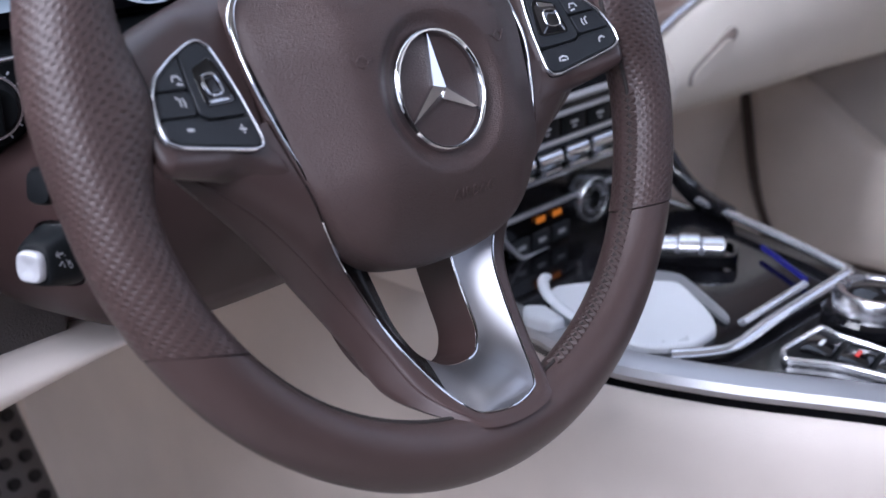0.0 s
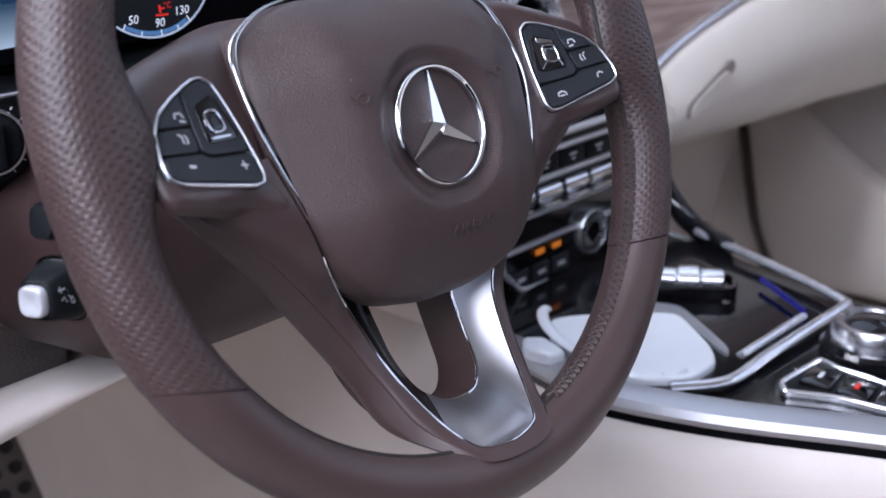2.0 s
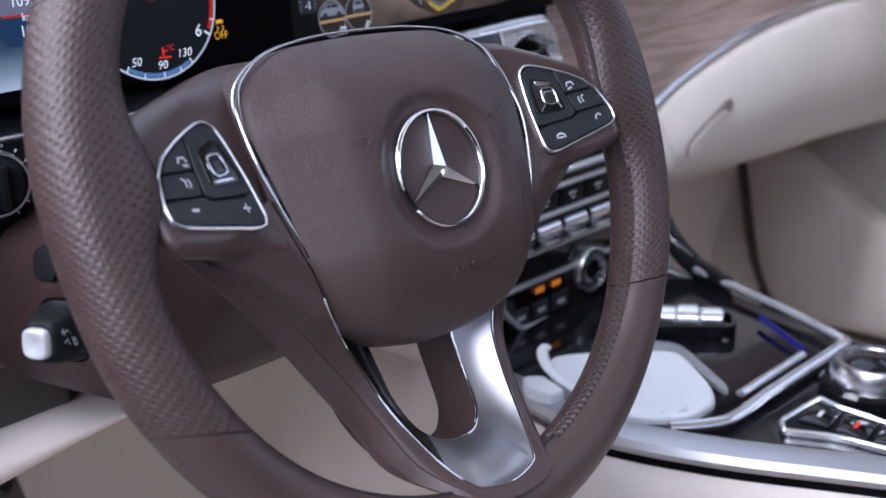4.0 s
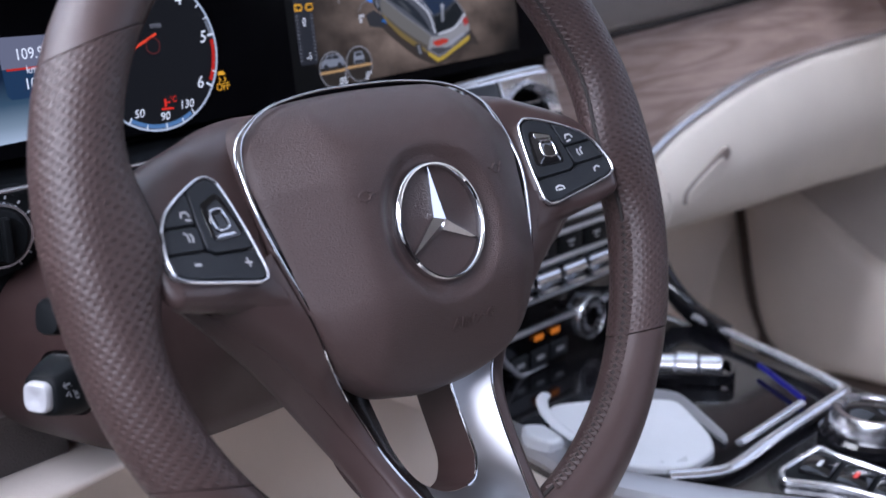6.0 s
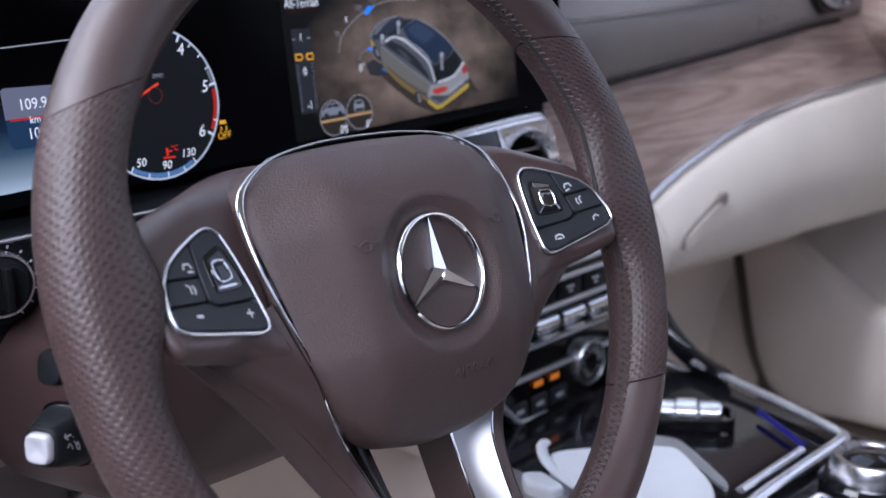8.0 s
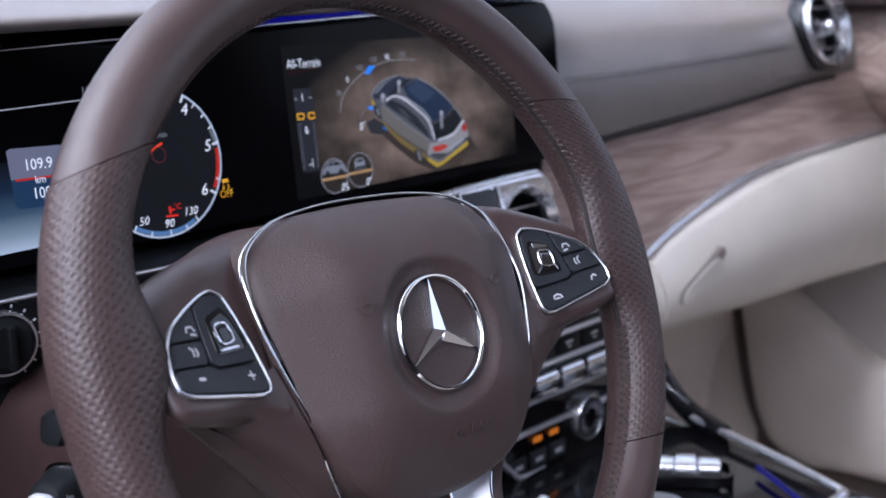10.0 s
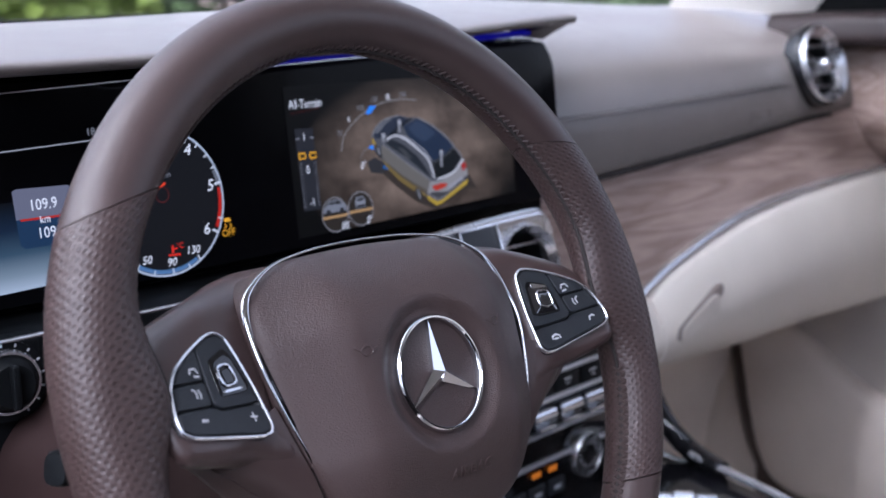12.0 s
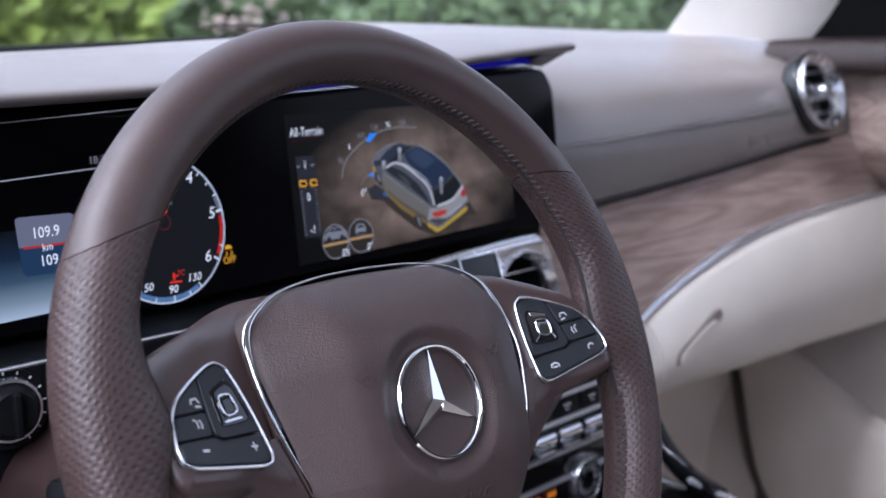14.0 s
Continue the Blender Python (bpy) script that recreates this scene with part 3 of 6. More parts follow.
ICONS = {"redial": [[(-14.5, 12.6), (-13.6, 14.8), (-10.6, 15.0), (-9.6, 12.8)], [(-12.6, 11.6), (-9.4, 11.2)]],
         "voice": [[(-17.0, 6.0), (-15.2, 5.0), (-15.4, 1.8)], [(-13.6, 5.6), (-12.8, 3.6), (-13.6, 1.6)]]}


def switch_pad(sx):
    ex, ey, nz = Vector((0.9735, sx * 0.0661, sx * 0.2189)), Vector((0, 0.9573, -0.2892)), Vector((-sx * 0.2286, 0.2815, 0.9319))
    m = Matrix((ex, ey, nz)).transposed().to_4x4()
    m.translation = (sx * 0.1136, 0.0044, 0.0008)

    def mm(pts):
        return [Vector((-sx * x / 1000, y / 1000, 0)) for x, y in pts]

    pad = part("switch_pad", moved(dome(rounded(mm(PAD), 2), lambda u, v: -0.0010, 0.0005, 0.004, 4), m), black, wheel, "black switch pad")
    part("bezel", moved(frame_ring(rounded(mm(PAD), 3), 0.0014, -0.002, 0.0008, 0.0005), m), silver, pad, "silver bezel")
    part("rocker", moved(dome(rounded(mm(ROCKER), 3, 0.2), lambda u, v: 0.0006, 0.0007, 0.003, 4), m), button, pad)
    part("touch_field", moved(dome(rounded(mm(TOUCH), 3, 0.2), lambda u, v: 0.0010, 0.0004, 0.002, 4), m), gloss, pad, "glossy black touch field")
    part("touch_ring", moved(frame_ring(rounded(mm(RING), 3, 0.3), 0.0011, 0.0006, 0.0018 if sx < 0 else 0.0030, 0.0003), m), chrome, pad, "chrome ring")
    if sx < 0:
        part("touch_button", moved(dome(rounded(mm([(1.6, 13.2), (8.6, 14.6), (9.8, 6.8), (2.4, 5.6)]), 3, 0.2), lambda u, v: 0.0016, 0.0008, 0.002, 4), m), gloss, pad, "glossy black touch button")
    else:
        foot, top = rounded(mm([(-1.6, 17.6), (11.6, 19.8), (14.6, 3.6), (-0.4, 1.8)]), 2, 0.12), rounded(mm([(1.6, 13.2), (8.6, 14.6), (9.8, 6.8), (2.4, 5.6)]), 2, 0.12)
        part("touch_button", moved(loft([[p + Vector((0, 0, 0.0010)) for p in foot], [p + Vector((0, 0, 0.0026)) for p in top], [p * 0.85 + (sum(top, Vector()) / len(top)) * 0.15 + Vector((0, 0, 0.0022)) for p in top]], True, True), m), piano, pad, "glossy black raised touch button")
    # added chrome slip that imitates the glint beside the glossy button
    lip = [(-0.6, 17.4), (9.6, 21.4), (9.0, 17.6), (0.6, 15.2)] if sx > 0 else [(-0.6, 3.4), (12.6, 4.4), (12.2, 3.2), (-0.2, 2.2)]
    part("touch_glint", moved(dome(rounded(mm(lip), 2), lambda u, v: 0.0015, 0.0003, 0.0008, 3), m), chrome, pad, "chrome slip standing in for a glint")
    for k in SWITCHES:
        part("key", moved(dome(rounded(mm(k), 3, 0.15), lambda u, v: 0.0005, 0.0007, 0.003, 4), m), button, pad)
    inks = []
    if sx < 0:
        inks += [stroke(mm([(-18.2, -7.8), (-14.6, -8.1)]), 0.0013, 0.0008)]
        inks += [stroke(mm([(10.0, -9.6), (14.2, -10.0)]), 0.0009, 0.0008), stroke(mm([(12.0, -7.7), (12.2, -11.9)]), 0.0009, 0.0008)]
    else:
        inks += [stroke(mm([(-17.6, -9.6), (-18.2, -7.6), (-20.4, -6.8), (-22.0, -8.0)]), 0.0011, 0.0008)]
        inks += [stroke(mm([(12.0, -13.0), (11.6, -11.2), (9.0, -10.6), (6.8, -11.6), (6.8, -13.4)]), 0.0011, 0.0008), stroke(mm([(8.0, -13.0), (11.0, -12.8)]), 0.0010, 0.0008)]
    for pts in ICONS["redial"] + ICONS["voice"]:
        inks.append(stroke(mm(pts), 0.0010, 0.0008))
    for ink in inks:
        part("symbol", moved(ink, m), white_ink, pad, "white printed symbol")


switch_pad(-1)
switch_pad(1)

# ---------------------------------------------------------------- column, stalks, light switch
cover = thing("column_cover", pose(0, 0, 0), "brown plastic steering column cover below the wheel", "column cover")


def column_rings():
    rings = []
    for y, hw, zt, zb in ((0.050, 0.055, 0.650, 0.605), (0.070, 0.060, 0.652, 0.600), (0.092, 0.070, 0.654, 0.588), (0.104, 0.094, 0.656, 0.559), (0.117, 0.108, 0.656, 0.543), (0.15, 0.114, 0.656, 0.533), (0.21, 0.119, 0.656, 0.526), (0.26, 0.121, 0.655, 0.526)):
        pts = [(-hw * 0.5, zt), (-hw * 0.2, zt + 0.006), (hw * 0.2, zt + 0.006), (hw * 0.5, zt), (hw * 0.9, zb + 0.098), (hw, zb + 0.065), (hw * 0.95, zb + 0.028), (hw * 0.74, zb + 0.006), (hw * 0.4, zb), (-hw * 0.4, zb), (-hw * 0.74, zb + 0.006), (-hw * 0.95, zb + 0.028), (-hw, zb + 0.065), (-hw * 0.9, zb + 0.098)]
        rings.append([Vector((p.x, y, p.y)) for p in spline([(a, b, 0) for a, b in pts], 60, True)])
    return rings


shell = column_rings()
part("lower_shell", loft([r[21:52] for r in shell], False), column_plastic, cover, "brown lower shell with shade in its colour")
part("upper_shell", loft([[q + Vector((0, 0, 0.0004)) for q in r[50:] + r[:23]] for r in shell], False), column_plastic, cover, "brown upper shell with shade in its colour")
mid = Vector((0, 0.05, 0.628))
part("front_plate", loft([[mid + (q - mid) * k + Vector((0, dy, 0)) for q in shell[0]] for k, dy in ((1.0, 0.0), (0.96, -0.003), (0.90, 0.004), (0.80, 0.030), (0.5, 0.034))], True, True), column_plastic, cover, "dished end of the column cover")

def stalk(name, base, tip, label):
    s = thing(name, Matrix.Translation(tip) @ (Vector(base) - Vector(tip)).to_track_quat("Z", "Y").to_matrix().to_4x4(), label, "column stalk")
    return s, (Vector(base) - Vector(tip)).length


ls = stalk("light_stalk", (-0.050, 0.104, 0.617), (-0.1735, 0.049, 0.6282), "black indicator stalk with a silver end button on the column")[0]
sq = lambda r: [Vector((0.9 * r * math.copysign(abs(math.cos(a)) ** 0.6, math.cos(a)), r * math.copysign(abs(math.sin(a)) ** 0.6, math.sin(a)) * 0.94, 0)) for a in (2 * math.pi * j / 40 for j in range(40))]


def stalk_body(prof):
    return loft([[p + Vector((0, 0, z)) for p in sq(r)] for r, z in prof], True, True)


part("body", stalk_body([(0.0080, 0.0018), (0.0092, 0.0026), (0.0104, 0.0060), (0.0122, 0.0120), (0.0134, 0.0172), (0.0136, 0.0196), (0.0130, 0.0202)]), black, ls)
root = spline([(0, 0, 0.0195), (0, 0, 0.030)] + [tuple(ls.matrix_basis.inverted() @ Vector(p)) for p in ((-0.128, 0.083, 0.6225), (-0.112, 0.106, 0.616), (-0.092, 0.135, 0.608))], 24)
part("arm", tube(root, 0.0095, 14), column_plastic, ls, "brown stalk root with shade in its colour")
part("end_button", stalk_body([(0.0006, -0.0008), (0.0028, -0.0010), (0.0046, -0.0018), (0.0060, -0.0017), (0.0068, -0.0008), (0.0070, 0.0008), (0.0070, 0.0040)]), silver_plastic, ls, "satin silver end button")
part("collar", stalk_body([(0.0134, 0.0192), (0.0149, 0.0196), (0.0149, 0.0204), (0.0134, 0.0210)]), chrome, ls, "thin chrome collar")
marks = [stroke([(-0.0030, 0.0), (0.0030, 0.0)], 0.0006), stroke([(-0.0014, 0.0012), (-0.0030, 0.0), (-0.0014, -0.0012)], 0.0005), stroke([(0.0014, 0.0012), (0.0030, 0.0), (0.0014, -0.0012)], 0.0005),
         stroke([(-0.0036, -0.0036), (-0.0012, -0.0026), (-0.0012, -0.0048)], 0.0005), stroke([(0.0010, -0.0026), (0.0022, -0.0040), (0.0040, -0.0030)], 0.0005), stroke(arc(0.0022, -0.0050, 0.0010, 0, 360, 12), 0.0005)]
# symbols on the face of the stalk that looks back to the driver
vx = (ls.matrix_basis.inverted() @ Vector((-0.1795, -0.65, 0.95)))
ang = math.atan2(vx.y, vx.x)
mk = Matrix.Rotation(ang, 4, "Z") @ pose(0.0113, 0, 0.0066, 0, 76, 0) @ pose(0, 0, 0, 0, 0, 180) @ Matrix.Diagonal((1.5, 1.15, 1, 1))
for mark in marks:
    part("symbol", moved(mark, mk), white_ink, ls, "white printed symbol")

cs, cl = stalk("cruise_stalk", (-0.058, 0.119, 0.629), (-0.156, 0.068, 0.6535), "short black stalk on the column above the indicator stalk")
part("arm", loft([[Vector((p.x, p.y * 1.25, z)) for p in sq(r)] for r, z in ((0.0030, 0), (0.0058, 0.0006), (0.0068, 0.003), (0.0070, 0.012), (0.0062, 0.016), (0.0055, cl))], True, True), black, cs)

sw = thing("light_switch", pose(-0.109, 0.200, 0.656, 90, 0, -8), "round black rotary light switch with a silver ring on the dashboard", "light switch")
part("plate", box(-0.034, 0.022, -0.023, 0.022, -0.02, -0.002, 0.004), black, sw)
part("ring", lathe([(0.0180, -0.003), (0.0180, 0.004), (0.0172, 0.006), (0.0158, 0.006), (0.0153, 0.003)]), silver, sw, "silver ring")
part("dial", lathe([(0.0153, -0.002), (0.0153, 0.004), (0.0140, 0.010), (0.0115, 0.0125), (0.0001, 0.0125)]), black, sw)
part("pointer", box(-0.0022, 0.0022, -0.012, 0.012, 0.012, 0.018, 0.0012), black, sw)
part("outer_scale", lathe([(0.0222, -0.003), (0.0222, 0.001), (0.0184, 0.001)]), black, sw)
tagged(part("scale_marks", joined(*[moved(box(-0.0005, 0.0005, 0.0192, 0.0210, 0.001, 0.0014), Matrix.Rotation(radians(a), 4, "Z")) for a in range(-150, 30, 22)]), white_ink, sw, "white scale marks"), kind="stuff")

# ---------------------------------------------------------------- display with its pictures
screen = thing("display_panel", pose(0, 0.247, 0.74, 84, 0, 0), "wide black glass dashboard display showing dials and a vehicle view", "display")
GLASS = rounded([(-0.300, -0.0575), (0.425, -0.0530), (0.4375, -0.043), (0.4395, 0.064), (0.428, 0.0815), (0.40, 0.083), (0.10, 0.0745), (-0.300, 0.066)], 3, 0.2)
part("glass", dome(GLASS, lambda u, v: 0.0, 0.002, 0.022, 6), display_glass, screen)
part("top_line", stroke([(-0.30, 0.0565), (-0.075, 0.0652), (0.012, 0.0686), (0.105, 0.0720), (0.24, 0.0768)], 0.0008, 0.0012), silver, screen, "thin silver line")
GL = {}


def glow(name, rgb, strength, bm, z, label=""):
    strength *= 0.33
    key = (rgb, strength)
    if key not in GL:
        GL[key] = light_material("screen_%d" % len(GL), rgb, strength)
    return part(name, moved(bm, Matrix.Translation((0, 0, z))), GL[key], screen, label)


def mmf(pts):
    return flat([(x / 1000, y / 1000) for x, y in pts])


WHITE, GREY, RED, BLUE, AMBER = (0.85, 0.88, 0.92), (0.30, 0.31, 0.34), (0.75, 0.03, 0.015), (0.03, 0.22, 0.75), (0.85, 0.42, 0.02)
wm = light_material("screen_white", WHITE, 0.29)
wg = light_material("screen_grey", GREY, 0.20)
rm = light_material("screen_red", RED, 0.27)
am = light_material("screen_amber", AMBER, 0.26)


def put(name, words, size, x, y, mat, shear=0.0, sx=1.0):
    lettering(name, words, size, pose(x, y, 0.0016) @ Matrix.Diagonal((sx, 1, 1, 1)), mat, screen, 0.0, shear)


# rev counter
TX, TY, TR = 0.0262, -0.0085, 0.0462
glow("dial_face", (0.010, 0.011, 0.014), 0.5, flat(arc(TX, TY, TR, 0, 354, 60)), 0.0006)
glow("dial_rim", (0.55, 0.62, 0.72), 0.7, stroke(arc(TX, TY, TR, 75, -128, 60), 0.0013), 0.0012)
glow("dial_red_band", (0.65, 0.02, 0.01), 0.6, stroke(arc(TX, TY, TR - 0.0024, 6, -28, 20), 0.0026), 0.0013)
glow("dial_blue_band", (0.10, 0.22, 0.42), 0.7, stroke(arc(TX, TY, TR - 0.0024, -62, -122, 20), 0.0026), 0.0013)
glow("dial_grey_band", (0.20, 0.22, 0.25), 0.6, stroke(arc(TX, TY, TR - 0.0022, 22, 8, 10), 0.0022), 0.0013)
ticks = []
for a, l in ((60, 5), (48, 3.5), (36, 3.5), (24, 3.5), (10, 5), (-20, 3), (-32, 5), (-60, 4), (-72, 3), (-88, 4), (-106, 3), (-122, 4)):
    ca, sa = math.cos(radians(a)), math.sin(radians(a))
    ticks.append(stroke([(TX + (TR - l / 1000) * ca, TY + (TR - l / 1000) * sa), (TX + TR * ca, TY + TR * sa)], 0.0009 if l < 5 else 0.0014))
for tick in ticks:
    glow("dial_tick", (0.75, 0.8, 0.85), 0.8, tick, 0.0015)
glow("needle", (0.8, 0.06, 0.02), 0.8, joined(stroke([(0.012, -0.004), (0.0295, 0.0035)], 0.0016)), 0.0016, "red needle")
glow("needle_hub", (0.12, 0.02, 0.02), 0.8, stroke(arc(0.0262, -0.0035, 0.0048, 0, 360, 24), 0.0006), 0.0016)
for w, x, y, s in (("4", 48.5, 22.3, 0.0105), ("5", 62.9, -2.1, 0.0105), ("6", 56.3, -29.6, 0.0105), ("50", 9.3, -42.8, 0.0072), ("90", 27.2, -46.8, 0.0072), ("130", 44.0, -41.5, 0.0072)):
    put("numeral", w, s, x / 1000, y / 1000, wm, 0.2)
put("unit", "min", 0.0055, 0.0300, 0.0085, wg)
glow("warning_lamp", RED, 0.8, joined(stroke([(0.0255, -0.042), (0.0345, -0.0425)], 0.0012), stroke([(0.029, -0.041), (0.029, -0.0362)], 0.0016), stroke([(0.029, -0.0385), (0.0325, -0.0385)], 0.001)), 0.0016, "red temperature symbol")
put("unit", "°C", 0.0050, 0.0348, -0.0372, rm)
put("warning_word", "OFF", 0.0068, 0.0735, -0.0345, am, 0, 0.9)
glow("warning_lamp", AMBER, 0.8, joined(mmf([(71.2, -24.6), (75.6, -24.6), (76.4, -27.0), (70.6, -27.0)]), stroke([(0.0712, -0.0285), (0.0722, -0.0300), (0.0708, -0.0312)], 0.0008), stroke([(0.0752, -0.0285), (0.0762, -0.0300), (0.0748, -0.0312)], 0.0008)), 0.0016, "amber skid symbol")
# middle of the cluster
glow("cluster_line", (0.5, 0.52, 0.56), 0.6, stroke([(-0.200, 0.0285), (-0.010, 0.0348)], 0.0007), 0.0012)
put("clock", "18:32", 0.0066, -0.0140, 0.0394, wg)


def cluster_picture():
    """A lit picture that runs from black over blue to a pale foot."""
    m = light_material("screen_cluster", (0.1, 0.2, 0.3), 0.22)
    n, l = m.node_tree.nodes, m.node_tree.links
    tc, sp, mr, cr = n.new("ShaderNodeTexCoord"), n.new("ShaderNodeSeparateXYZ"), n.new("ShaderNodeMapRange"), n.new("ShaderNodeValToRGB")
    mr.inputs["From Min"].default_value, mr.inputs["From Max"].default_value = 0.004, -0.050
    e = cr.color_ramp.elements
    e[0].color, e[1].color, e[1].position = (0.001, 0.002, 0.004, 1), (0.52, 0.62, 0.72, 1), 0.95
    for at, rgb in ((0.30, (0.008, 0.022, 0.05, 1)), (0.55, (0.05, 0.10, 0.15, 1)), (0.78, (0.26, 0.34, 0.40, 1))):
        k = e.new(at)
        k.color = rgb
    l.new(tc.outputs["Object"], sp.inputs[0])
    l.new(sp.outputs["Y"], mr.inputs["Value"])
    l.new(mr.outputs[0], cr.inputs["Fac"])
    l.new(cr.outputs["Color"], n["Principled BSDF"].inputs["Emission Color"])
    return m


part("cluster_picture", moved(mmf([(-200, -50), (-36, -46), (-36, 4), (-200, 4)]), Matrix.Translation((0, 0, 0.0006))), cluster_picture(), screen, "blue to pale landscape picture")
glow("tile", (0.20, 0.21, 0.28), 0.6, mmf([(-72.4, 9.8), (-70, 11), (-37.5, 10), (-35, 8.5), (-34.8, -7), (-72.0, -6.6)]), 0.0010)
glow("tile", (0.015, 0.045, 0.10), 0.7, mmf([(-72.0, -6.8), (-34.8, -7.2), (-36, -22), (-38, -24), (-69, -23.4), (-71.2, -21)]), 0.0010)
glow("tile_line", (0.65, 0.03, 0.02), 0.6, stroke([(-0.0695, -0.0070), (-0.037, -0.0074)], 0.0013), 0.0013)
for w, y, s in (("109.9", 0.0006, 0.0090), ("km", -0.0082, 0.0062), ("109", -0.0160, 0.0090)):
    put("reading", w, s, -0.0545, y, wm, 0, 0.9)

# vehicle view
def ground_picture():
    m = bpy.data.materials.new("screen_ground")
    m.use_nodes = True
    n, l = m.node_tree.nodes, m.node_tree.links
    b = n["Principled BSDF"]
    b.inputs["Base Color"].default_value = (0.01, 0.01, 0.01, 1)
    b.inputs["Roughness"].default_value = 0.3
    b.inputs["Specular IOR Level"].default_value = 0.08
    tc = n.new("ShaderNodeTexCoord")
    no = n.new("ShaderNodeTexNoise")
    no.inputs["Scale"].default_value, no.inputs["Detail"].default_value, no.inputs["Roughness"].default_value = 26, 6, 0.65
    cr = n.new("ShaderNodeValToRGB")
    cr.color_ramp.elements[0].position, cr.color_ramp.elements[1].position = 0.36, 0.68
    cr.color_ramp.elements[0].color, cr.color_ramp.elements[1].color = (0.040, 0.028, 0.021, 1), (0.25, 0.185, 0.14, 1)
    l.new(tc.outputs["Object"], no.inputs["Vector"])
    rut = n.new("ShaderNodeTexNoise")
    rut.inputs["Scale"].default_value, rut.inputs["Detail"].default_value = 1.0, 4
    turn = n.new("ShaderNodeMapping")
    turn.inputs["Rotation"].default_value = (0, 0, radians(42))
    turn.inputs["Scale"].default_value = (14, 60, 1)
    both = n.new("ShaderNodeMix")
    both.data_type = "FLOAT"
    both.inputs["Factor"].default_value = 0.42
    l.new(tc.outputs["Object"], turn.inputs["Vector"])
    l.new(turn.outputs[0], rut.inputs["Vector"])
    l.new(no.outputs["Fac"], both.inputs["A"])
    l.new(rut.outputs["Fac"], both.inputs["B"])
    l.new(both.outputs["Result"], cr.inputs["Fac"])
    # the picture fades out towards its edge
    mp = n.new("ShaderNodeMapping")
    mp.inputs["Location"].default_value = (-0.262 / 0.115, 0.002 / 0.062, 0)
    mp.inputs["Scale"].default_value = (1 / 0.115, 1 / 0.062, 0)
    ln = n.new("ShaderNodeVectorMath")
    ln.operation = "LENGTH"
    mr = n.new("ShaderNodeMapRange")
    mr.inputs["From Min"].default_value, mr.inputs["From Max"].default_value = 1.08, 0.35
    l.new(tc.outputs["Object"], mp.inputs["Vector"])
    l.new(mp.outputs[0], ln.inputs[0])
    l.new(ln.outputs["Value"], mr.inputs["Value"])
    l.new(cr.outputs["Color"], b.inputs["Emission Color"])
    dim = n.new("ShaderNodeMath")
    dim.operation = "MULTIPLY"
    dim.inputs[1].default_value = 0.33
    l.new(mr.outputs[0], dim.inputs[0])
    l.new(dim.outputs[0], b.inputs["Emission Strength"])
    return m


part("picture_ground", moved(mmf([(133, 58), (372, 58), (372, -42.5), (133, -47.5)]), Matrix.Translation((0, 0, 0.0006))), ground_picture(), screen, "brown ground picture")
put("title", "All-Terrain", 0.0088, 0.1512, 0.0452, wm, 0, 0.78)
glow("level_bar", (0.026, 0.028, 0.035), 0.6, mmf([(138.9, 28.7), (156.0, 28.1), (156.0, -29.2), (140.1, -29.2)]), 0.0010)
for w, x, y in (("1", 146.7, 22.1), ("0", 147.2, -0.7), ("-1", 148.2, -23.8)):
    put("numeral", w, 0.0080, x / 1000, y / 1000, wm, 0, 0.8)
glow("level_marks", AMBER, 0.7, joined(mmf([(140.2, 12), (146, 11.8), (147.6, 9.4), (146, 7), (140.2, 7.2)]), mmf([(156.4, 11.6), (151, 11.8), (149.4, 9.2), (151, 6.6), (156.4, 6.8)])), 0.0013, "amber level marks")
glow("level_marks", (0.02, 0.015, 0.01), 0.5, joined(mmf([(141.4, 10.8), (145.2, 10.7), (146.2, 9.4), (145.2, 8.2), (141.4, 8.3)]), mmf([(155.4, 10.5), (151.8, 10.6), (150.8, 9.2), (151.8, 7.8), (155.4, 7.9)])), 0.0015)
glow("scale_ticks", GREY, 0.7, joined(*[stroke([(x0, y), (x0 + 0.0022, y)], 0.0004) for i in range(13) for x0, y in ((0.1403, 0.004 - i * 0.0025), (0.1533, 0.004 - i * 0.0025))],
                                     stroke([(0.1395, 0.0215), (0.1425, 0.0217)], 0.0009), stroke([(0.1525, 0.0217), (0.1556, 0.0215)], 0.0009)), 0.0013)
for gx, gy in ((168.2, -35.0), (193.4, -33.8)):
    glow("tilt_dial", (0.035, 0.028, 0.022), 0.6, flat(arc(gx / 1000, gy / 1000, 0.0122, 0, 354, 40)), 0.0011)
    glow("tilt_horizon", (0.62, 0.38, 0.16), 0.6, stroke([((gx - 12.0) / 1000, (gy - 1.6) / 1000), ((gx + 12.0) / 1000, (gy - 1.2) / 1000)], 0.0018), 0.0013)
    glow("tilt_rim", (0.36, 0.36, 0.38), 0.6, stroke(arc(gx / 1000, gy / 1000, 0.0122, 0, 352, 40), 0.0007, 0, True), 0.0013)
glow("small_car", (0.26, 0.28, 0.32), 0.6, joined(mmf([(157.5, -33), (158, -29.6), (161, -27.6), (164, -24.6), (173, -24.4), (177, -27.6), (179, -29), (179, -33)])), 0.0014)
glow("small_car", (0.03, 0.03, 0.035), 0.5, joined(mmf([(162.4, -27.4), (164.8, -25.4), (168, -25.2), (168, -27.6)]), mmf([(168.8, -25.2), (172.6, -25.2), (175, -27.8), (168.8, -27.6)]),
                                                  flat(arc(0.1618, -0.0328, 0.0022, 0, 345, 16)), flat(arc(0.1746, -0.0328, 0.0022, 0, 345, 16))), 0.0016)
